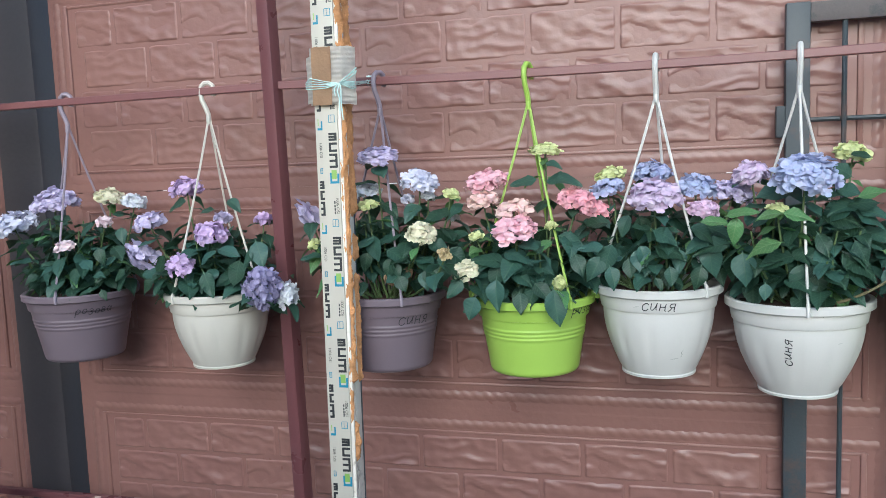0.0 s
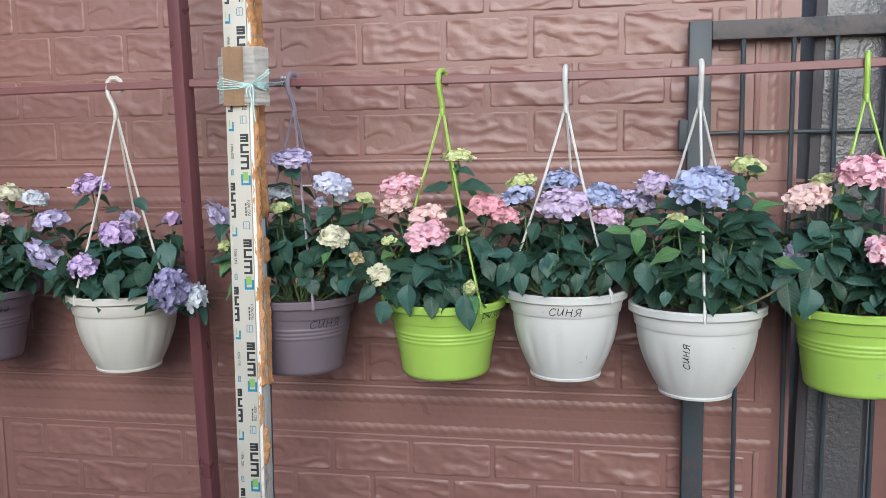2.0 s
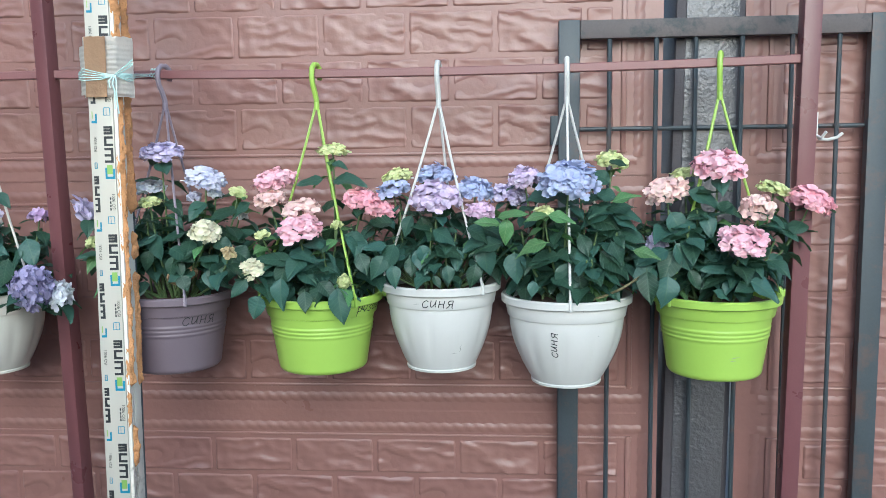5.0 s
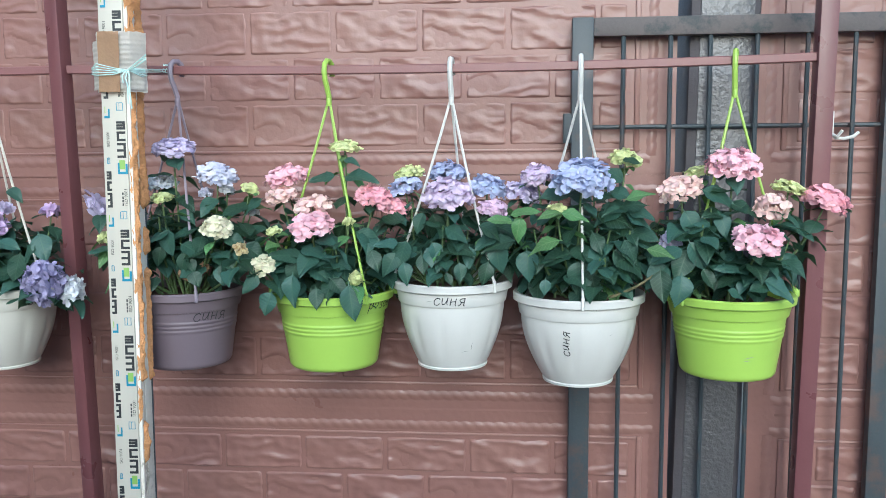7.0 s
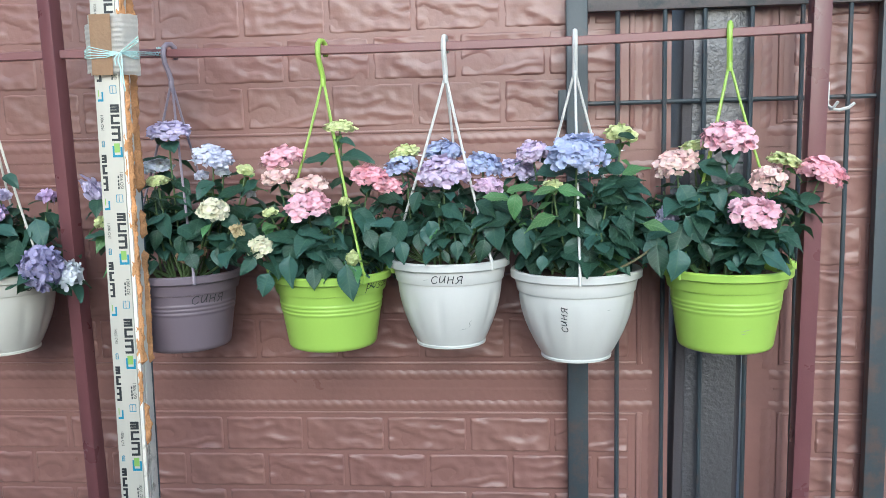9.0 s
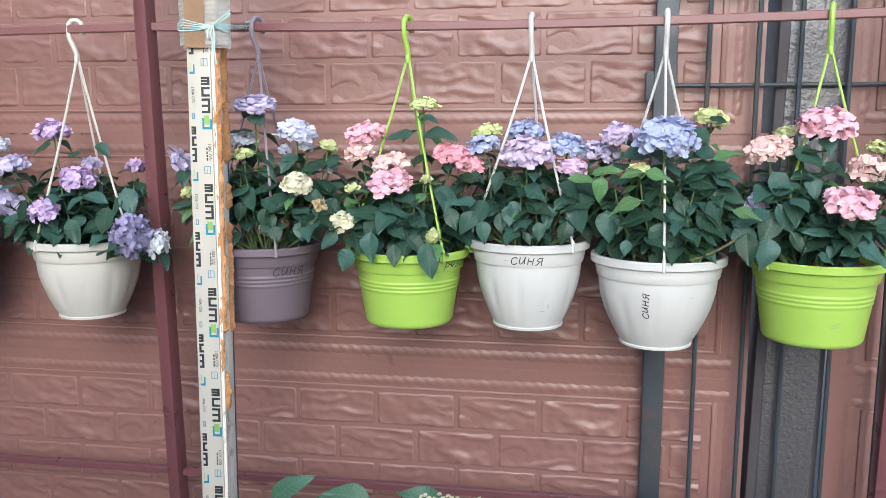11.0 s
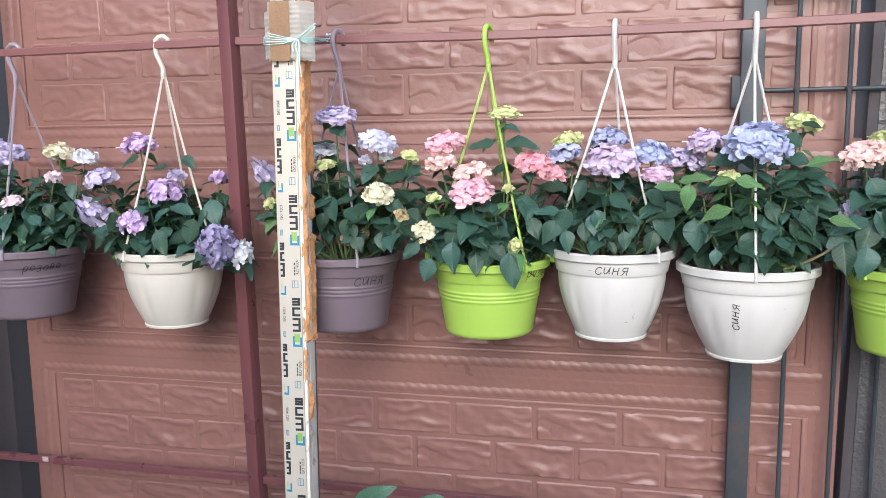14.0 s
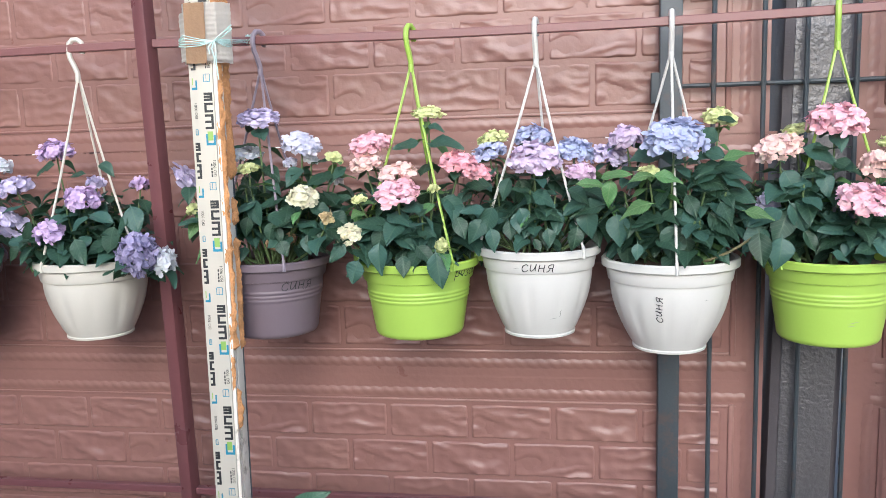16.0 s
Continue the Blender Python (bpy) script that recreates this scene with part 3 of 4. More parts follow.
POTS = {
    # style, material, x, rim radius, rim height, pot height, base radius, strap turns, hook turn, label
    "d1": ("straight", GREY_P, -0.533, 0.125, 1.259, 0.156, 0.0865, (-74.5, 45.5, 165.5), 8, "taupe plastic hanging pot with handwritten word, straight ribbed side"),
    "w1": ("bell", CREAM_P, -0.170, 0.118, 1.261, 0.166, 0.066, (-113, -15, 97), 12, "creamy white fluted plastic hanging pot"),
    "d2": ("straight", GREY_P, 0.221, 0.119, 1.260, 0.154, 0.087, (-58, 62, 182), 60, "taupe plastic hanging pot behind the leaning profile"),
    "g1": ("straight", GREEN_P, 0.523, 0.1195, 1.256, 0.149, 0.087, (-46, 74, 194), 70, "lime green plastic hanging pot with ribbed band"),
    "w2": ("bell", WHITE, 0.760, 0.117, 1.279, 0.170, 0.0672, (-44, 76, 196), 84, "white fluted plastic hanging pot with a handwritten word on its rim"),
    "w3": ("bell", WHITE, 1.004, 0.1255, 1.255, 0.174, 0.0668, (-91, 29, 149), 86, "white fluted plastic hanging pot with a word written upwards"),
    "g2": ("straight", GREEN_P, 1.287, 0.120, 1.255, 0.154, 0.0878, (-5, 115, 214), 72, "lime green plastic hanging pot beside the frame post"),
}
WORDS = {
    "d1": ("розова", 0.021, -38, -0.038, False), "w1": ("синя", 0.024, -17, -0.026, False), "d2": ("синя", 0.027, -42, -0.048, False),
    "g1": ("розова", 0.022, -20, -0.022, False), "w2": ("синя", 0.0240, -89, -0.029, False), "w3": ("синя", 0.0195, -106, -0.083, True),
}
SMUDGES = {
    "w2": ((-62, -0.118, 0.002, 0.014), (-70, -0.128, 0.016, 0.002), (-110, -0.030, 0.014, 0.002), (-38, -0.016, 0.018, 0.003)),
    "w3": ((-62, -0.066, 0.008, 0.001), (-60, -0.012, 0.012, 0.001)),
    "g2": ((-82, -0.106, 0.022, 0.004), (-84, -0.112, 0.014, 0.001)),
}
for key, (style, mat, x, r, rim_z, height, base, turns, hook_turn, label) in POTS.items():
    pot, radius_at = hanging_pot(style, mat, x, r, rim_z, height, base, turns, hook_turn, label, "pots hanging on the bar")
    if key in WORDS:
        word, size, a, z, upright = WORDS[key]
        write_on(pot, word, size, radians(a), z, radius_at, "black marker word", upright)
    for a, z, wide, tall in SMUDGES.get(key, ()):
        bm = bmesh.new()
        prev = None
        for i in range(9):
            q = i / 8
            row = []
            for side in (-1, 1):
                zz = z + tall * (q - 0.5) + side * 0.0006 * math.sin(math.pi * q)
                rr = radius_at(zz) + 0.0016
                aa = radians(a) + (wide * (q - 0.5) + 0.0015 * math.sin(q * 7)) / rr + side * 0.0006 * (tall > wide) / rr
                row.append(bm.verts.new((rr * math.cos(aa), rr * math.sin(aa), zz)))
            if prev:
                bm.faces.new((prev[0], prev[1], row[1], row[0]))
            prev = row
        part("smudge", bm, SCUFF, pot, "grey scuff on the plastic")
    if style == "straight" and mat is GREEN_P:
        for a in (4, 176):
            bm = box(-0.010, 0.010, -0.008, 0.010, -0.010, 0.006, 0.003)
            ob = part("grip_tab", bm, mat, pot)
            ob.location = ((r + 0.002) * math.cos(radians(a)), (r + 0.002) * math.sin(radians(a)), 0)


# ---- hydrangea plants ----
def leaf_mesh(seed, long, wide, teeth=12):
    """A stalked oval blade with toothed rim, pressed veins and a drooping tip."""
    r = random.Random(seed)
    droop, fold, wavy = r.uniform(0.10, 0.45), r.uniform(-0.04, 0.26), r.uniform(0, 6)
    bend = r.uniform(-0.10, 0.10)
    n = 2 * teeth
    bm = bmesh.new()
    cols = (-1, -0.86, -0.55, -0.22, 0, 0.22, 0.55, 0.86, 1)
    rows = []
    for i in range(-4, n + 1):
        t = i / n
        if i < 0:
            half, tooth = 0.0011, 1.0
        else:
            half = 0.0011 + wide / 2 * math.sin(math.pi * min(1.0, 0.02 + t) ** 0.78) ** 0.80 * (1 - 0.42 * t ** 3)
            tooth = 1.0 + (0.028 if i % 2 else -0.028)
        along = long * (0.13 + 0.87 * t) if i >= 0 else long * 0.13 * (1 + i / 4)
        row = []
        for q in cols:
            y = q * half * (tooth if abs(q) == 1 else 1)
            p = max(0.0, t)
            z = fold * half * math.sqrt(q * q + 0.02) - droop * long * p * p
            z += 0.0028 * math.sin(wavy + 8 * p + q * 1.7) * abs(q) * min(1, 4 * p)
            if i >= 0:
                z += 0.0009 * math.sin((along - 0.8 * abs(y)) * 2 * math.pi / 0.0085) * min(1, abs(q) * 2) * (1 - p * 0.5)
                z -= 0.0007 if q == 0 else 0
            row.append(bm.verts.new((along, y + bend * long * p * p, z)))
        rows.append(row)
    for a, b in zip(rows, rows[1:]):
        for k in range(len(cols) - 1):
            bm.faces.new((a[k], b[k], b[k + 1], a[k + 1]))
    return bm


LEAVES = [mesh_of(leaf_mesh(k, 0.070 + 0.004 * (k % 3), 0.043 + 0.003 * (k % 4)), LEAF, True, "leaf") for k in range(10)]
BUSH_LEAF = lively(veined(material("mature_leaf", (0.046, 0.112, 0.062), 0.45, 0.0, 55, 0.25, 0.4, 190, 0.5, each=0.5), (0.13, 0.22, 0.14), 0.5), 0.18, (0.12, 0.25, 0.06))
YOUNG = [mesh_of(leaf_mesh(20 + k, 0.072, 0.033 + 0.003 * k), LEAF_Y, True, "leaf") for k in range(3)]
HEAD_CACHE = {}


PETAL_RIM = ((0.10, 0.20), (0.44, 0.47), (0.80, 0.42), (1.0, 0.0), (0.80, -0.42), (0.44, -0.47), (0.10, -0.20))


def head_mesh(florets, colour, seed):
    """A domed head of florets with four rounded, ruffled petals; two units wide and one high."""
    key = (florets, colour, seed)
    if key in HEAD_CACHE:
        return HEAD_CACHE[key]
    r = random.Random(seed * 31 + florets)
    bm = bmesh.new()
    lumps = Vector((seed * 5.1, florets * 0.3, 2.0))
    for i in range(florets):
        f = (i + 0.5) / florets
        up = 1 - 1.32 * f
        a = i * 2.39996 + r.uniform(-0.25, 0.25)
        flat = math.sqrt(max(0.0, 1 - up * up))
        d = Vector((flat * math.cos(a), flat * math.sin(a), up))
        c = d * (r.uniform(0.70, 1.0) + 0.15 * noise.noise(d * 2.1 + lumps))
        size = r.uniform(0.80, 1.20) * 2.55 / math.sqrt(florets)
        n = (d + Vector((r.uniform(-0.9, 0.9), r.uniform(-0.9, 0.9), r.uniform(-0.4, 0.7)))).normalized()
        side = n.orthogonal().normalized()
        side.rotate(Matrix.Rotation(r.uniform(0, 6.28), 3, n))
        mid = bm.verts.new(c)
        for k in range(4):
            e = side.copy()
            e.rotate(Matrix.Rotation(k * math.pi / 2 + r.uniform(-0.15, 0.15), 3, n))
            g = n.cross(e)
            cup, curl, long = r.uniform(-0.10, 0.60), r.uniform(-0.55, 0.30), r.uniform(0.85, 1.12)
            belly = bm.verts.new(c + (e * 0.52 * long + n * (0.30 * cup + 0.05)) * size)
            rim = []
            for u, v in PETAL_RIM:
                lift = cup * u + curl * u * u + 0.16 * abs(v) * u + 0.05 * math.sin(9 * v + k)
                rim.append(bm.verts.new(c + (e * u * long + g * v * 1.18 + n * lift) * size))
            bm.faces.new((mid, belly, rim[0]))
            bm.faces.new((mid, rim[-1], belly))
            for p, q in zip(rim, rim[1:]):
                bm.faces.new((p, belly, q))
    HEAD_CACHE[key] = mesh_of(bm, PETAL[colour], True, "flower_head")
    return HEAD_CACHE[key]


def place_leaf(plant, mesh, at, heading, tilt, roll, size):
    ob = new("leaf", mesh)
    ob.parent = plant
    ob.location, ob.rotation_euler, ob.scale = at, (roll, tilt, heading), (size, size, size)
    return ob


HEADS = {}
HEADS["d1"] = (
    (-0.145, -0.030, 1.418, 0.101, 0.052, "pale_blue"),
    (-0.038, -0.020, 1.469, 0.099, 0.052, "lavender"),
    (0.080, 0.020, 1.473, 0.062, 0.033, "cream"),
    (0.137, 0.030, 1.461, 0.053, 0.031, "ice"),
    (0.116, -0.050, 1.419, 0.030, 0.019, "blush"),
    (0.040, -0.090, 1.370, 0.034, 0.018, "blush"),
)
HEADS["w1"] = (
    (-0.080, 0.020, 1.489, 0.069, 0.042, "violet"),
    (-0.145, -0.030, 1.417, 0.063, 0.037, "lavender"),
    (-0.150, -0.050, 1.352, 0.050, 0.068, "lavender"),
    (0.022, -0.060, 1.393, 0.066, 0.043, "violet"),
    (-0.022, -0.110, 1.333, 0.051, 0.036, "violet"),
    (0.105, 0.020, 1.414, 0.032, 0.024, "violet"),
    (0.182, -0.140, 1.303, 0.072, 0.086, "indigo"),
    (0.220, -0.120, 1.277, 0.044, 0.044, "ice"),
    (0.015, 0.000, 1.419, 0.031, 0.022, "lavender"),
)
HEADS["d2"] = (
    (0.003, -0.039, 1.539, 0.078, 0.032, "lavender"),
    (0.089, -0.039, 1.488, 0.070, 0.038, "pale_blue"),
    (0.100, -0.019, 1.455, 0.027, 0.016, "ice"),
    (0.056, -0.019, 1.449, 0.023, 0.016, "pale_blue"),
    (-0.032, -0.030, 1.471, 0.062, 0.026, "ice"),
    (-0.006, -0.079, 1.443, 0.038, 0.015, "lime"),
    (0.155, -0.049, 1.459, 0.029, 0.016, "lime"),
    (-0.143, -0.049, 1.434, 0.032, 0.054, "lavender"),
    (-0.133, -0.059, 1.365, 0.024, 0.017, "lime"),
    (0.108, -0.099, 1.392, 0.055, 0.033, "cream"),
    (0.147, -0.019, 1.418, 0.025, 0.022, "ice"),
    (0.157, -0.119, 1.351, 0.021, 0.018, "straw"),
    (0.040, -0.080, 1.300, 0.030, 0.022, "dry"),
    (0.062, -0.070, 1.306, 0.022, 0.020, "dry"),
)
HEADS["g1"] = (
    (-0.082, -0.020, 1.483, 0.079, 0.040, "pink"),
    (-0.084, -0.050, 1.446, 0.060, 0.027, "peach"),
    (-0.023, -0.060, 1.430, 0.066, 0.027, "peach"),
    (-0.016, -0.100, 1.396, 0.080, 0.038, "pink"),
    (0.092, -0.050, 1.445, 0.070, 0.037, "rose"),
    (0.122, -0.020, 1.425, 0.063, 0.030, "rose"),
    (0.031, -0.010, 1.537, 0.055, 0.019, "lime"),
    (0.048, -0.070, 1.396, 0.018, 0.014, "lime"),
    (-0.091, -0.090, 1.379, 0.022, 0.012, "lime"),
    (-0.109, -0.100, 1.319, 0.047, 0.030, "cream"),
    (0.065, -0.100, 1.296, 0.022, 0.028, "lime"),
)
HEADS["w2"] = (
    (-0.010, 0.030, 1.489, 0.073, 0.040, "blue"),
    (-0.004, -0.070, 1.452, 0.091, 0.052, "mauve"),
    (-0.092, 0.010, 1.461, 0.061, 0.033, "blue"),
    (-0.087, 0.030, 1.486, 0.054, 0.026, "lime"),
    (0.069, -0.020, 1.461, 0.067, 0.043, "blue"),
    (0.080, -0.050, 1.421, 0.053, 0.026, "orchid"),
    (0.136, 0.020, 1.448, 0.067, 0.039, "lavender"),
)
HEADS["w3"] = (
    (-0.005, -0.100, 1.483, 0.101, 0.057, "blue"),
    (-0.080, -0.010, 1.482, 0.060, 0.039, "mauve"),
    (0.085, -0.010, 1.512, 0.055, 0.030, "lime"),
    (-0.048, -0.100, 1.421, 0.028, 0.012, "lime"),
)
HEADS["g2"] = (
    (-0.011, -0.040, 1.503, 0.093, 0.053, "pink"),
    (-0.099, -0.030, 1.457, 0.077, 0.042, "peach"),
    (-0.055, 0.030, 1.483, 0.054, 0.020, "lime"),
    (0.104, 0.000, 1.454, 0.061, 0.022, "lime"),
    (0.055, -0.060, 1.425, 0.059, 0.041, "peach"),
    (0.163, -0.020, 1.436, 0.081, 0.043, "rose"),
    (0.018, -0.110, 1.371, 0.082, 0.042, "pink"),
    (-0.115, -0.020, 1.355, 0.032, 0.032, "lavender"),
)
FRONT, FRESH = {}, {}
FRONT["d1"] = [(0.067, 0.048, 0.051, 95), (0.108, 0.083, 0.047, 20), (0.142, 0.098, 0.044, 60), (0.168, 0.139, 0.043, 70), (0.135, 0.062, 0.033, -10), (0.182, 0.058, 0.039, 130), (0.116, 0.028, 0.039, 170), (0.072, 0.154, 0.052, 150), (0.012, 0.184, 0.046, 200), (0.164, 0.021, 0.027, 60), (0.027, 0.124, 0.046, 120), (0.189, 0.107, 0.052, 30)]
FRONT["w1"] = [(-0.080, 0.074, 0.054, 110), (0.032, 0.091, 0.056, 150), (0.099, 0.058, 0.062, 100), (0.089, 0.106, 0.056, 10), (0.158, 0.098, 0.068, 60), (0.054, 0.040, 0.062, 60), (0.125, 0.087, 0.051, 120), (-0.058, 0.201, 0.052, 160), (0.019, 0.192, 0.043, -20), (-0.011, 0.045, 0.044, 80), (0.085, 0.203, 0.040, 20), (-0.093, 0.038, 0.044, 140)]
FRONT["d2"] = [(0.039, 0.160, 0.049, 20), (-0.010, 0.153, 0.053, 60), (0.066, 0.097, 0.063, 20), (0.037, 0.071, 0.045, 110), (0.057, 0.068, 0.034, 70), (0.131, 0.050, 0.063, 60), (0.082, 0.115, 0.059, 150), (0.011, 0.107, 0.057, 80), (0.120, 0.081, 0.052, 10), (0.020, 0.126, 0.059, 170), (0.126, 0.173, 0.065, 170), (0.150, 0.130, 0.065, 20)]
FRONT["d2"] += [(0.143, 0.113, 0.052, 30), (0.159, 0.081, 0.057, 60), (0.148, 0.061, 0.052, 100), (0.114, 0.045, 0.045, 80), (0.076, 0.044, 0.039, 60), (-0.008, 0.081, 0.045, 100), (0.061, 0.131, 0.046, 160)]
FRONT["g1"] = [(-0.048, 0.027, 0.064, 92), (-0.001, 0.013, 0.046, 80), (0.063, 0.005, 0.072, 80), (-0.096, 0.001, 0.053, 110), (-0.127, 0.039, 0.049, 130), (0.004, 0.061, 0.068, 15), (-0.070, 0.094, 0.073, 190), (-0.117, 0.052, 0.044, 30), (0.042, 0.075, 0.051, 20), (-0.009, 0.100, 0.062, 10), (-0.052, 0.058, 0.051, 100), (0.071, 0.238, 0.070, -5)]
FRONT["g1"] += [(-0.008, 0.235, 0.058, 175), (0.055, 0.265, 0.034, 10), (0.040, 0.037, 0.049, 40), (-0.144, 0.182, 0.052, 150), (-0.139, 0.133, 0.052, 170), (-0.121, 0.100, 0.056, 20), (0.086, 0.122, 0.058, 20), (0.104, 0.080, 0.051, 60), (-0.096, 0.123, 0.052, 100)]
FRONT["w2"] = [(-0.088, 0.068, 0.059, 110), (-0.046, 0.050, 0.042, 80), (0.020, 0.110, 0.055, 20), (-0.022, 0.116, 0.055, 70), (0.028, 0.085, 0.065, 10), (0.038, 0.063, 0.047, 90), (-0.073, 0.040, 0.042, 70), (-0.060, 0.125, 0.046, 120), (-0.113, 0.135, 0.058, 190), (0.002, 0.150, 0.058, 140), (0.091, 0.063, 0.062, 80), (-0.019, 0.073, 0.044, 60)]
FRONT["w2"] += [(0.004, 0.029, 0.027, 60), (0.025, 0.040, 0.039, 80), (-0.118, 0.092, 0.051, 180), (-0.108, 0.052, 0.051, 120), (0.073, 0.145, 0.052, 170), (0.084, 0.114, 0.058, 20), (0.069, 0.036, 0.049, 100), (0.062, 0.093, 0.056, 160)]
FRONT["w3"] = [(-0.099, 0.071, 0.065, 85), (-0.054, 0.093, 0.070, 175), (-0.008, 0.045, 0.079, 100), (0.017, 0.050, 0.065, 80), (0.029, 0.089, 0.070, 20), (0.080, 0.082, 0.068, 40), (-0.069, 0.038, 0.033, 90), (0.001, 0.148, 0.067, 20), (-0.157, 0.114, 0.070, 170), (-0.052, 0.202, 0.075, 175), (0.004, 0.197, 0.058, 10), (0.068, 0.157, 0.081, 10)]
FRONT["w3"] += [(0.045, 0.167, 0.064, 160), (0.055, 0.243, 0.052, 220), (0.092, 0.264, 0.040, 0), (0.029, 0.113, 0.052, 60), (0.108, 0.157, 0.058, 20), (0.043, 0.203, 0.058, 190), (0.075, 0.203, 0.052, 10), (0.096, 0.186, 0.064, -15), (0.059, 0.176, 0.064, 170), (0.082, 0.138, 0.064, 20), (0.105, 0.119, 0.064, 30), (0.060, 0.133, 0.058, 150)]
FRONT["w3"] += [(0.087, 0.098, 0.056, 60), (0.112, 0.166, 0.058, 10)]
FRONT["g2"] = [(-0.150, 0.041, 0.064, 90), (-0.116, 0.030, 0.066, 95), (-0.194, 0.079, 0.070, 30), (-0.066, 0.122, 0.053, 10), (-0.022, 0.075, 0.076, 190), (0.045, 0.067, 0.076, 30), (-0.019, 0.031, 0.034, 20), (-0.142, 0.094, 0.070, 160), (-0.033, 0.197, 0.072, 20), (-0.053, 0.167, 0.053, 185), (-0.080, 0.090, 0.064, 60), (0.038, 0.097, 0.064, 160)]
FRONT["g2"] += [(0.057, 0.037, 0.070, 30), (-0.110, 0.072, 0.070, 110), (-0.061, 0.051, 0.044, 60), (0.016, 0.042, 0.051, 170), (0.010, 0.175, 0.059, 20), (-0.103, 0.130, 0.059, 170), (-0.162, 0.129, 0.066, 10), (-0.156, 0.055, 0.064, 140), (-0.035, 0.130, 0.059, 100), (0.033, 0.131, 0.059, 30), (0.075, 0.132, 0.059, 20), (-0.083, 0.146, 0.059, 60)]
FRESH["w3"] = [(-0.077, 0.122, 0.066, 178), (-0.154, 0.162, 0.056, 192), (-0.104, 0.181, 0.058, -25), (-0.065, 0.175, 0.052, 190), (-0.013, 0.167, 0.058, 10), (-0.118, 0.140, 0.052, 100), (0.097, 0.205, 0.058, -20)]
FRESH["g2"] = [(-0.148, 0.103, 0.057, 10)]


def hydrangea(key, x, r, rim_z, label, extra, low, seed, lift):
    rd = random.Random(seed)
    plant = new("hydrangea")
    plant.location = (x, -0.003, rim_z - 0.014)
    tagged(plant, label, "plant", "hydrangeas in hanging pots")
    tips = []
    for hx, hy_, hz, w, h, colour in HEADS[key]:
        p = Vector((hx, hy_ + 0.003, hz - rim_z + 0.014))
        florets = 150 if w > 0.085 else 118 if w > 0.066 else 84 if w > 0.052 else 52 if w > 0.036 else 24
        head = new("flower_head", head_mesh(florets, colour, rd.randrange(3)))
        head.parent = plant
        tall = min(0.42, h / w * 0.55)
        lean = Vector((p.x, p.y * 1.2 - 0.03, 0.42)).normalized()
        if h > w * 1.05:
            lean = Vector((p.x, -0.5, 0.45)).normalized()
        head.rotation_euler = lean.to_track_quat("Z", "Y").to_euler()
        head.rotation_euler.rotate_axis("Z", rd.uniform(0, 6))
        k = 0.51 * w
        head.scale = (k, k, max(0.50 * k, 0.66 * h))
        head.location = p - Vector((0, 0, 0.25 * h))
        tips.append((p - Vector((0, 0, 0.35 * h)), colour))
    for _ in range(extra):
        a, q = rd.uniform(0, 6.28), rd.uniform(0.30, 1.20)
        tips.append((Vector((math.cos(a) * q * (r + 0.028), math.sin(a) * q * (r - 0.025), lift * rd.uniform(0.55, 1.0) * (1.1 - 0.35 * q))), ""))
    for tip, colour in tips:
        a = math.atan2(tip.y, tip.x) + rd.uniform(-0.5, 0.5)
        b = Vector((math.cos(a), math.sin(a), 0)) * rd.uniform(0.008, 0.05)
        b.z = 0.0
        pts = arc(b, tip, (tip.x * 0.12, tip.y * 0.12, -0.004), 7)
        part("stem", tube(pts, 0.0027, 6, None, 1.0, 0.62), STEM, plant)
        long = (tip - b).length
        turn = rd.uniform(0, 3.14)
        for node in (0.34, 0.52, 0.70, 0.85, 0.96):
            if node * long < (0.075 if key in ("d2", "w2") else 0.03) or (node > 0.9 and colour and rd.random() < 0.3):
                continue
            i = min(6, int(node * 7))
            at = pts[i].lerp(pts[i + 1], node * 7 - i)
            turn += math.pi / 2 + rd.uniform(-0.35, 0.35)
            for side in (0, math.pi):
                if rd.random() < 0.08:
                    continue
                heading = turn + side + rd.uniform(-0.3, 0.3)
                if at.y + 0.08 * math.sin(heading) > 0.118:
                    heading = -heading
                size = rd.uniform(0.55, 0.92) * (0.75 if node > 0.93 else 1.0)
                young = (colour == "lime" and node > 0.8) or rd.random() < 0.05
                place_leaf(plant, rd.choice(YOUNG if young else LEAVES), at, heading, rd.uniform(-0.15, 0.62) - 0.5 * max(0.0, node - 0.6), rd.uniform(-0.4, 0.4), size)
    for _ in range(low):
        a = rd.uniform(-math.pi, math.pi)
        q = rd.uniform(0.40, 0.80) * r
        at = Vector((math.cos(a) * q, math.sin(a) * q, rd.uniform(0.03, 0.09)))
        place_leaf(plant, rd.choice(LEAVES), at, a + rd.uniform(-0.6, 0.6), rd.uniform(-0.2, 0.9), rd.uniform(-0.5, 0.5), rd.uniform(0.38, 0.72))
    for _ in range(26):
        a, q = rd.uniform(-math.pi, math.pi), rd.uniform(0.15, 0.95)
        at = Vector((math.cos(a) * q * (r + 0.01), math.sin(a) * q * (r - 0.03) + 0.01, rd.uniform(0.35, 0.85) * lift))
        place_leaf(plant, rd.choice(LEAVES), at, a + rd.uniform(-0.9, 0.9), rd.uniform(-0.2, 0.9), rd.uniform(-0.6, 0.6), rd.uniform(0.5, 0.85))
    for lx, lz, long, turn, young in [(*f, 0) for f in FRONT[key]] + [(*f, 1) for f in FRESH.get(key, ())]:
        ly = -0.13 if young or lz < 0.045 else -0.10 if lz < 0.115 else -0.06
        c, q = math.cos(radians(turn)), math.sin(radians(turn))
        fore = rd.uniform(0.15, 0.5)
        ax = Vector((c, -fore, -q)).normalized()
        up = Vector((rd.uniform(-0.3, 0.3), -0.75, rd.uniform(0.5, 1.0)))
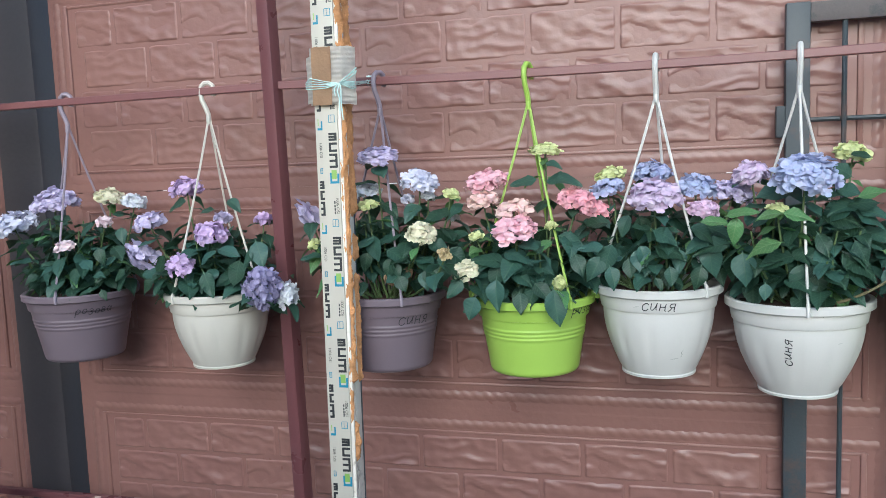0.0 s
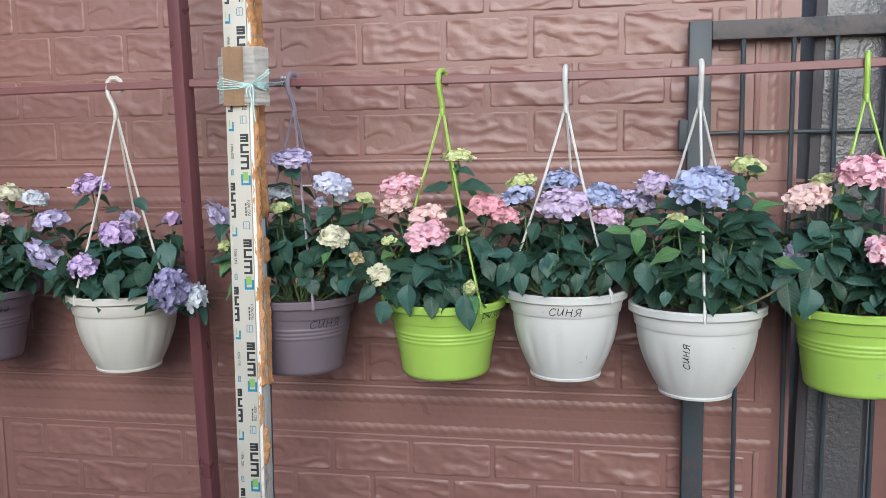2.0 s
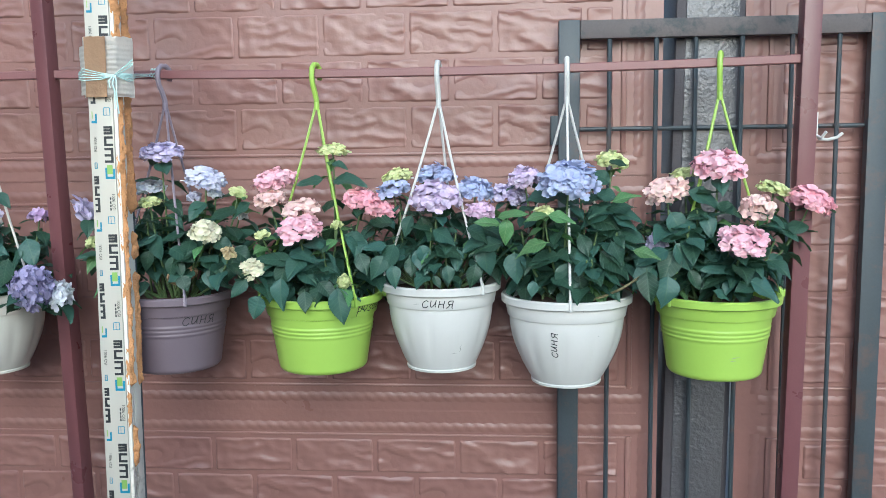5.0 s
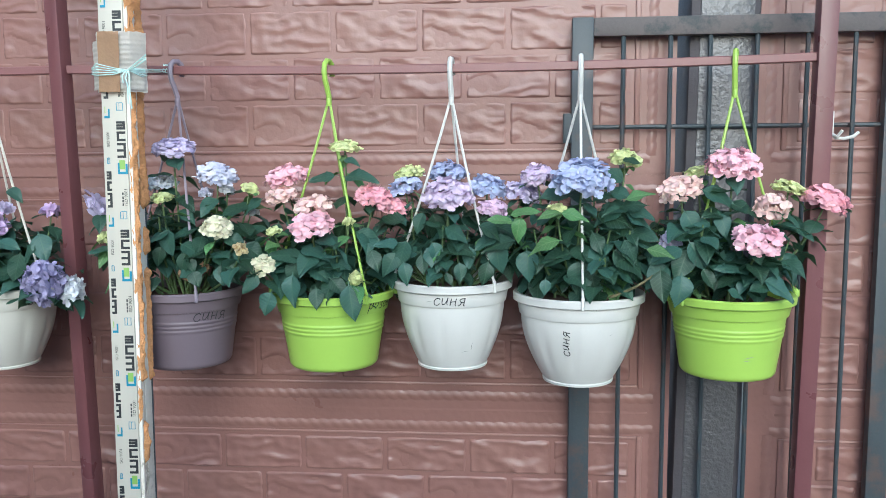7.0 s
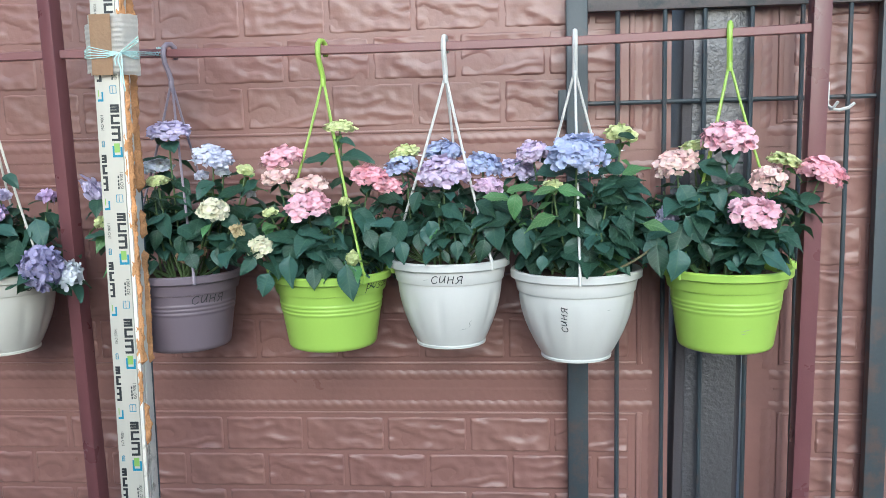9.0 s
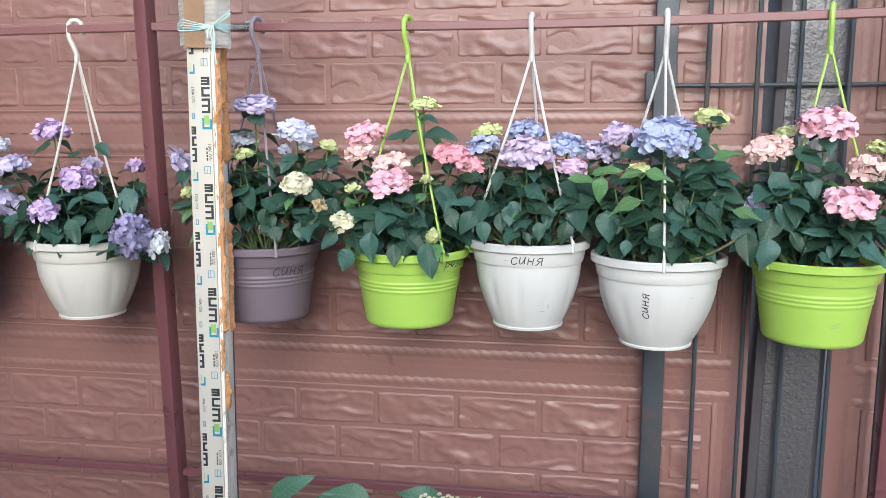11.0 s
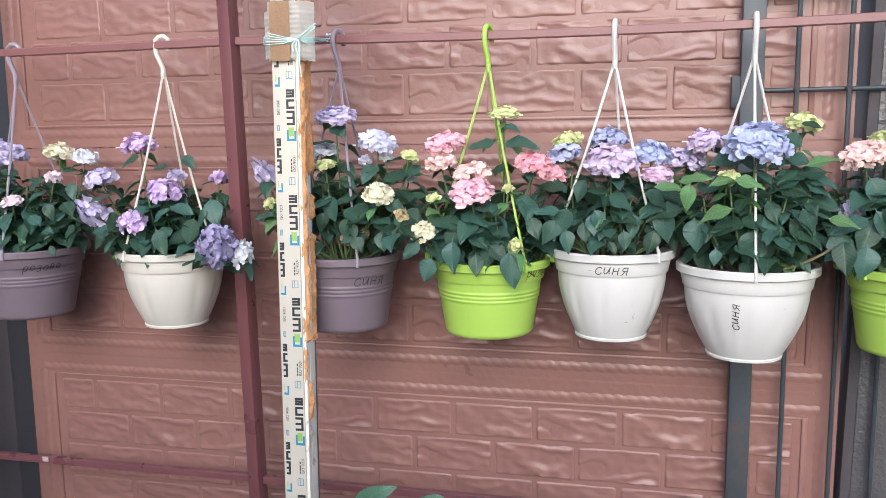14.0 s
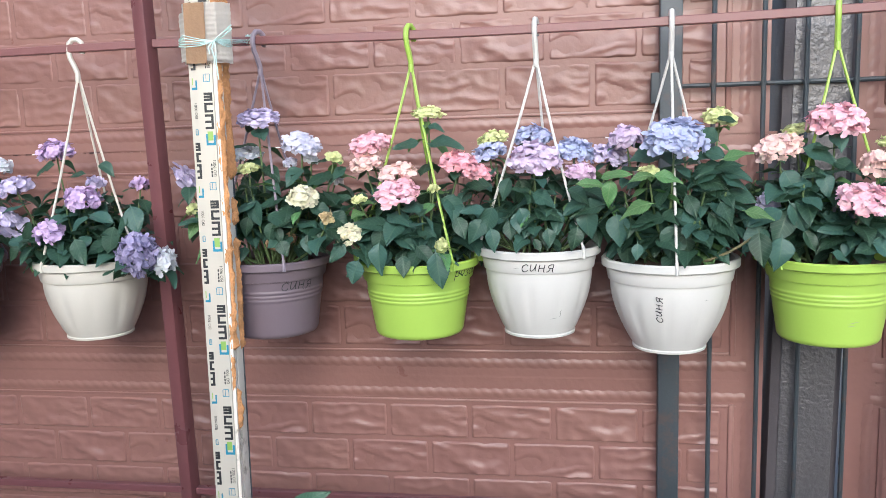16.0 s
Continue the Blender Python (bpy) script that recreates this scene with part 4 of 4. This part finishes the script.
        if abs(q) < 0.5:
            up.z += 0.5
        ay = up.cross(ax).normalized()
        az = ax.cross(ay)
        m = Matrix((ax, ay, az)).transposed()
        mesh = rd.choice(YOUNG if young else LEAVES)
        ob = new("leaf", mesh)
        ob.parent = plant
        size = long / 0.076
        ob.location = Vector((lx, ly, lz)) - ax * long * 0.6
        ob.rotation_euler, ob.scale = m.to_euler(), (size, size, size)
    if key == "w3":
        part("branch", tube(arc((0.022, -0.070, 0.006), (0.122, -0.112, 0.060), (0.004, 0, -0.006), 6), 0.0030, 6, None, 1.0, 0.7), TWIG, plant, "brownish green woody branch")
    return plant


PLANTS = {
    "d1": ("bushy hydrangea with lavender and cream flower heads", 26, 62, 0.19),
    "w1": ("hydrangea with violet heads and one heavy bloom drooping over the pot", 20, 24, 0.16),
    "d2": ("tall hydrangea with pale lilac and cream heads", 18, 7, 0.20),
    "g1": ("hydrangea with pink and peach flower heads", 18, 24, 0.18),
    "w2": ("hydrangea with blue and mauve flower heads", 22, 30, 0.17),
    "w3": ("leafy hydrangea with one large blue flower head", 27, 32, 0.22),
    "g2": ("hydrangea with pink flower heads", 23, 26, 0.20),
}
for n, (key, (label, extra, low, lift)) in enumerate(PLANTS.items()):
    hydrangea(key, POTS[key][2], POTS[key][3], POTS[key][4], label, extra, low, 40 + n, lift)

# ---- leaning window profile with printed film ----
pole = new("window_profile")
tagged(pole, "white window profile with printed film and dried foam, tied to bar", "building profile")
PW, PD, PL = 0.0433, 0.068, 2.45
pole.matrix_basis = pose(0.1820, -0.2185, 0.0, -1.4, 0.0, 3)
part("film_face", box(-PW / 2, PW / 2, 0.0, PD, 0.0, PL, 0.002), FILM, pole)
part("side_channel", box(PW / 2 - 0.001, PW / 2 + 0.0035, 0.030, PD - 0.002, 0.0, PL, 0.0012), PVC, pole, "grey white ribbed side of the profile")
part("side_channel", box(PW / 2 - 0.001, PW / 2 + 0.0060, 0.004, 0.011, 0.0, PL, 0.001), PVC, pole, "grey white ribbed side of the profile")
part("side_channel", box(PW / 2 - 0.001, PW / 2 + 0.0045, 0.017, 0.023, 0.0, PL, 0.001), PVC, pole, "grey white ribbed side of the profile")
part("seal", box(PW / 2 + 0.0025, PW / 2 + 0.0050, PD - 0.010, PD - 0.0065, 0.0, PL, 0), GASKET, pole, "thin dark rubber seal")


def foam_run(z0, z1, y0, y1, seed, bulge=0.010):
    bm = bmesh.new()
    n = int((z1 - z0) / 0.003)
    prev = None
    for i in range(n + 1):
        z = z0 + (z1 - z0) * i / n
        end = min(1, min(i, n - i) / 4)
        wide = 0.72 + 0.55 * noise.noise(Vector((seed * 3.3, 1.7, z * 21))) + 0.25 * noise.noise(Vector((seed, 9.1, z * 70)))
        wide = min(1.15, max(0.35, wide))
        row = []
        for j in range(9):
            q = j / 8
            lump = 0.5 + 0.5 * noise.noise(Vector((seed * 7.1, q * 2.2, z * 34)))
            d = end * (0.002 + bulge * math.sin(math.pi * q) ** 0.7 * (0.55 + 0.75 * lump) + 0.0032 * noise.noise(Vector((z * 110, q * 4, seed))) + 0.0016 * noise.noise(Vector((z * 280, q * 10, seed))))
            y = y0 + (y1 - y0) * (0.5 + (q - 0.5) * wide * (0.4 + 0.6 * end)) + 0.004 * noise.noise(Vector((seed + 3, 0, z * 24)))
            row.append(bm.verts.new((PW / 2 + 0.0005 + d, y, z)))
        if prev:
            for j in range(8):
                bm.faces.new((prev[j], prev[j + 1], row[j + 1], row[j]))
        prev = row
    part("dried_foam", bm, FOAM, pole, "orange brown dried construction foam")


foam_run(1.105, 2.42, 0.000, 0.026, 1)
foam_run(1.035, 1.110, 0.000, 0.010, 6, 0.005)
foam_run(0.955, 1.042, 0.000, 0.032, 2, 0.011)
foam_run(1.100, 1.320, 0.042, 0.066, 3, 0.008)
foam_run(1.335, 1.395, 0.036, 0.068, 7, 0.011)
foam_run(1.420, 2.41, 0.034, 0.066, 4)


def print_block(x0, x1, z0, z1, mat):
    part("print_mark", box(x0, x1, -0.0007, 0.0003, z0, z1, 0), mat, pole, "", False)


def print_bold(x0, x1, z0, slots, cut=0.0):
    """A row of three bold dark marks, with slots that stand for unlettered forms."""
    for k, (long, open_slots) in enumerate(slots):
        bm = bmesh.new()
        bar = 0.0042
        n = open_slots + 1
        step = (long - bar) / max(1, n - 1)
        for i in range(n):
            box(x0 + cut, x1, -0.0007, 0.0003, z0 + i * step, z0 + i * step + bar, 0, bm)
        spine = x0 + cut if k % 2 else x1 - 0.0042
        for i in range(n - 1):
            box(spine, spine + 0.0042, -0.0007, 0.0003, z0 + i * step + bar, z0 + (i + 1) * step, 0, bm)
        part("print_mark", bm, PRINT_DARK, pole, "", False)
        z0 += long + 0.0032


def word_on_film(text, size, x, z):
    me = lettering(text, size, 0.0)
    bm = bmesh.new()
    bm.from_mesh(me)
    for v in bm.verts:
        v.co = (x - v.co.y, -0.0009, z + v.co.x)
    part("print_word", bm, PRINT_DARK, pole)


def window_icon(x, z, w, h):
    for a0, a1, b0, b1 in ((0, w, 0, 0.0009), (0, 0.0009, 0.0009, h), (w - 0.0009, w, 0.0009, h), (w * 0.4, w * 0.45, 0.0009, h), (0.0009, w - 0.0009, h, h + 0.0009)):
        print_block(x + a0, x + a1, z + b0, z + b1, PRINT_BLUE)


BOLD = ((0.026, 2), (0.017, 1), (0.0145, 2))
STEP = 0.1903
for k in range(-5, 7):
    z = 1.4867 - k * STEP
    x = 0.0035
    print_block(x, x + 0.0172, z, z + 0.0042, PRINT_BLUE)
    print_block(x, x + 0.0034, z + 0.0042, z + 0.0200, PRINT_BLUE)
    print_block(x + 0.0138, x + 0.0172, z + 0.0042, z + 0.0180, PRINT_BLUE)
    print_block(x + 0.0030, x + 0.0128, z + 0.0085, z + 0.0245, PRINT_GREEN)
    print_bold(x, x + 0.0155, z + 0.0285, BOLD)
    window_icon(x + 0.001, z + 0.111, 0.012, 0.013)
    word_on_film("ISO 9001", 0.0080, x + 0.0130, z + 0.150)
    for a in (0.1345, 0.1405, 0.1465, 0.1535):
        print_block(x + 0.0058, x + 0.0080, z + a, z + a + 0.0045, PRINT_DARK)
    h = 1.3940 - k * STEP
    x = -0.0170
    print_block(x, x + 0.0095, h, h + 0.0040, PRINT_BLUE)
    print_block(x + 0.0068, x + 0.0095, h + 0.0040, h + 0.0165, PRINT_BLUE)
    print_block(x + 0.0010, x + 0.0022, h + 0.0085, h + 0.0205, PRINT_GREEN)
    print_bold(x, x + 0.0085, h + 0.0340, BOLD)
    window_icon(x + 0.002, h + 0.111, 0.005, 0.010)
    word_on_film("ISO 9001", 0.0074, x + 0.0055, h + 0.154)

# ---- cardboard pad and twine that tie the profile to the bar ----
pad = new("cardboard_pad")
tagged(pad, "brown cardboard and crinkled wrap tied round the profile with turquoise twine", "cardboard")
pad.matrix_basis = pose(0.1870, -0.1800, 1.629, -1.4, 0.0, 3)


def wrap_sheet(x0, x1, z0, z1, y0, fold, seed):
    """A corrugated sheet bent back round the profile at both ends."""
    bm = bmesh.new()
    nx, nz = 34, 44
    prev = None
    for i in range(nx + 1):
        x = x0 + (x1 - x0) * i / nx
        edge = 0.0022 * noise.noise(Vector((x * 120, seed, 0)))
        row = []
        for j in range(nz + 1):
            z = z0 + (z1 - z0) * j / nz + (edge if j in (0, nz) else 0)
            y = y0 + max(0.0, abs(x) - fold) * 0.9
            y += 0.0005 * math.sin(z * 2 * math.pi / 0.0085) + 0.0018 * noise.noise(Vector((x * 60, z * 40, seed)))
            row.append(bm.verts.new((x + 0.0012 * noise.noise(Vector((seed, z * 50, 3))), y, z)))
        if prev:
            for j in range(nz):
                bm.faces.new((prev[j], row[j], row[j + 1], prev[j + 1]))
        prev = row
    bmesh.ops.solidify(bm, geom=bm.faces[:], thickness=0.002)
    return bm


part("wrap", wrap_sheet(-0.043, 0.046, 0.004, 0.088, -0.004, 0.029, 1), WRAP, pad, "crinkled whitish corrugated wrap")
part("wrap", wrap_sheet(-0.036, 0.048, 0.000, 0.104, -0.0015, 0.027, 2), WRAP, pad, "crinkled whitish corrugated wrap")
bm = bmesh.new()
prev = None
for i in range(13):
    x = -0.0270 + 0.0370 * i / 12
    row = [bm.verts.new((x, -0.0078 + 0.0012 * noise.noise(Vector((x * 70, zz * 50, 4))), zz + 0.0015 * noise.noise(Vector((x * 150, zz * 9, 8))))) for zz in (-0.001, 0.02, 0.034, 0.05, 0.07, 0.103)]
    if prev:
        for j in range(5):
            bm.faces.new((prev[j], row[j], row[j + 1], prev[j + 1]))
    prev = row
bmesh.ops.solidify(bm, geom=bm.faces[:], thickness=0.002)
part("card", bm, CARD, pad, "brown cardboard strip")
for k in range(5):
    z = 0.031 + 0.0028 * k
    pts = [(-0.046, 0.02, z + 0.004), (-0.044, 0.004, z), (-0.03, -0.0092, z + 0.0022 * k - 0.003), (0.0, -0.0105, z - 0.002), (0.026, -0.0095, 0.036), (0.044, 0.004, z - 0.004), (0.047, 0.02, z)]
    part("twine", tube(pts, 0.0009, 6), TWINE, pad)
for pts in (
    ((0.026, -0.012, 0.036), (0.044, -0.020, 0.046), (0.060, -0.022, 0.058), (0.063, -0.022, 0.060)),
    ((0.026, -0.012, 0.036), (0.046, -0.018, 0.049), (0.062, -0.020, 0.055), (0.061, -0.020, 0.052), (0.042, -0.016, 0.041), (0.026, -0.012, 0.036)),
    ((0.026, -0.012, 0.036), (0.023, -0.016, 0.022), (0.026, -0.014, 0.008), (0.025, -0.013, -0.022)),
    ((0.027, -0.012, 0.036), (0.030, -0.016, 0.024), (0.029, -0.014, 0.002), (0.031, -0.012, -0.030)),
    ((0.024, -0.012, 0.036), (0.017, -0.016, 0.026), (0.018, -0.014, 0.014)),
):
    part("twine", tube(pts, 0.0012, 6), TWINE, pad)
back = pad.matrix_basis.inverted()
for k in range(4):
    on_bar = [back @ Vector(p) for p in ((0.196 + 0.003 * k, -0.0095, 1.682 + 0.004 * (k % 2)), (0.196 + 0.003 * k, 0.0, 1.6975), (0.197 + 0.003 * k, 0.0095, 1.688), (0.198 + 0.003 * k, 0.0, 1.6775), (0.199 + 0.003 * k, -0.0095, 1.681))]
    part("twine", tube([(0.027, -0.010, 0.036 + 0.001 * k), (0.046, 0.010, 0.034 + 0.002 * k)] + [tuple(p) for p in on_bar], 0.0010, 6), TWINE, pad)

# ---- white window sash leaning at the end of the bar ----
sash = new("leaning_window")
tagged(sash, "white plastic window with dark gasket edge and tape, leaning on bar", "window")
sash.matrix_basis = pose(-0.747, -0.196, 0.0, -1.15, 1.55, 8)
part("stile", box(-0.110, -0.036, 0.030, 0.062, 0.0, 2.3, 0.003), PVC, sash)
part("groove", box(-0.036, -0.030, 0.043, 0.060, 0.0, 2.3, 0.001), GASKET, sash, "dark groove in the profile")
part("sash_profile", box(-0.030, -0.0125, 0.037, 0.062, 0.0, 2.3, 0.003), SASH_GREY, sash)
part("outer_lip", box(-0.012, 0.001, 0.040, 0.062, 0.0, 2.3, 0.002), CREAM_P, sash)
part("gasket", box(0.0015, 0.008, 0.049, 0.062, 0.0, 2.3, 0.002), GASKET, sash, "dark blue rubber gasket")
part("film_strip", box(-0.108, -0.037, 0.0288, 0.0305, 0.0, 1.28, 0), FILM, sash, "printed protective film")
part("far_stile", box(-0.62, -0.56, 0.022, 0.062, 0.0, 2.3, 0.004), PVC, sash)
part("rail", box(-0.56, -0.110, 0.022, 0.062, 2.23, 2.3, 0.004), PVC, sash)
part("rail", box(-0.56, -0.110, 0.022, 0.062, 0.0, 0.07, 0.004), PVC, sash)
for z0, z1 in ((1.497, 1.547), (1.303, 1.377)):
    part("tape", box(-0.18, 0.004, 0.0265, 0.054, z0, z1, 0.001), TAPE, sash, "cream masking tape")
part("latch", box(-0.040, -0.030, 0.025, 0.044, 0.773, 0.795, 0.002), STEEL, sash)
part("latch", box(-0.038, -0.026, 0.023, 0.044, 0.797, 0.803, 0.001), STEEL, sash)
part("latch", box(-0.040, -0.030, 0.025, 0.044, 0.805, 0.828, 0.002), STEEL, sash)


def sash_mark(x0, x1, z0, z1, mat):
    part("print_mark", box(x0, x1, 0.0280, 0.0292, z0, z1, 0), mat, sash, "", False)


z = 0.62
while z < 1.25:
    x = -0.060
    sash_mark(x - 0.012, x - 0.008, z, z + 0.026, PRINT_BLUE)
    sash_mark(x - 0.008, x + 0.010, z, z + 0.004, PRINT_BLUE)
    sash_mark(x - 0.007, x + 0.008, z + 0.008, z + 0.028, PRINT_GREEN)
    for a, b in ((0.034, 0.052), (0.055, 0.070), (0.073, 0.086)):
        sash_mark(x - 0.008, x + 0.008, z + a, z + a + 0.005, PRINT_DARK)
        sash_mark(x - 0.008, x + 0.008, z + b - 0.005, z + b, PRINT_DARK)
        sash_mark(x + 0.003, x + 0.008, z + a + 0.005, z + b - 0.005, PRINT_DARK)
    sash_mark(x - 0.002, x + 0.001, z + 0.104, z + 0.130, PRINT_DARK)
    sash_mark(x + 0.004, x + 0.006, z + 0.108, z + 0.126, PRINT_DARK)
    sash_mark(x + 0.014, x + 0.017, z + 0.092, z + 0.112, PRINT_BLUE)
    z += 0.178

# ---- young plant standing below ----
bush = new("leafy_plant")
bush.location = (0.44, -0.22, 0.0)
tagged(bush, "green serrated leaves of a plant standing on the ground", "plant")
rb = random.Random(9)
BIG = [mesh_of(leaf_mesh(60 + k, 0.105, 0.048, 22), BUSH_LEAF, True, "leaf") for k in range(3)]
LOW_LEAVES = ((-0.086, 0.879, 50, 0.95), (-0.043, 0.850, 166, 1.0), (0.105, 0.859, 160, 0.95), (-0.152, 0.826, 40, 0.9), (0.025, 0.836, 60, 0.8), (0.189, 0.841, 30, 0.8))
# Wide dense body is unseen, added so that it shades the low wall.
BUSH_TIPS = ((-0.30, 0.02, 0.700), (-0.21, 0.0, 0.740), (-0.12, 0.0, 0.775), (0.01, 0.0, 0.785), (0.12, -0.01, 0.785), (0.20, 0.02, 0.775), (0.29, 0.0, 0.730), (-0.06, -0.10, 0.740), (0.08, 0.08, 0.740))
for tip in BUSH_TIPS:
    pts = arc((tip[0] * 0.3, tip[1] * 0.3, 0.0), tip, (0.02, 0, 0), 8)
    part("stem", tube(pts, 0.004, 6, None, 1, 0.5), STEM, bush)
    for k in range(1, 8):
        for side in (0, math.pi / 2, math.pi, 3 * math.pi / 2):
            place_leaf(bush, rb.choice(BIG), pts[k], k * 1.57 + side + rb.uniform(-0.4, 0.4), rb.uniform(0.0, 0.6), rb.uniform(-0.3, 0.3), rb.uniform(0.7, 1.0))
for lx, lz, turn, size in LOW_LEAVES:
    ax = Vector((math.cos(radians(turn)), -0.2, math.sin(radians(turn)))).normalized()
    ay = Vector((0.0, -0.7, 0.8)).cross(ax).normalized()
    ob = new("leaf", rb.choice(BIG))
    ob.parent = bush
    ob.location = Vector((lx, 0.0, lz - 0.013)) - ax * 0.105 * size
    ob.rotation_euler, ob.scale = Matrix((ax, ay, ax.cross(ay))).transposed().to_euler(), (size, size, size)
for k in range(15):
    head = new("flower_head", head_mesh(18, "cream", k % 3))
    head.parent = bush
    head.location = (0.146 + 0.008 * k, rb.uniform(-0.02, 0.02), 0.838 + rb.uniform(-0.006, 0.004))
    head.rotation_euler, head.scale = (rb.uniform(-0.5, 0.5), rb.uniform(-0.5, 0.5), k), (0.0038, 0.0038, 0.003)
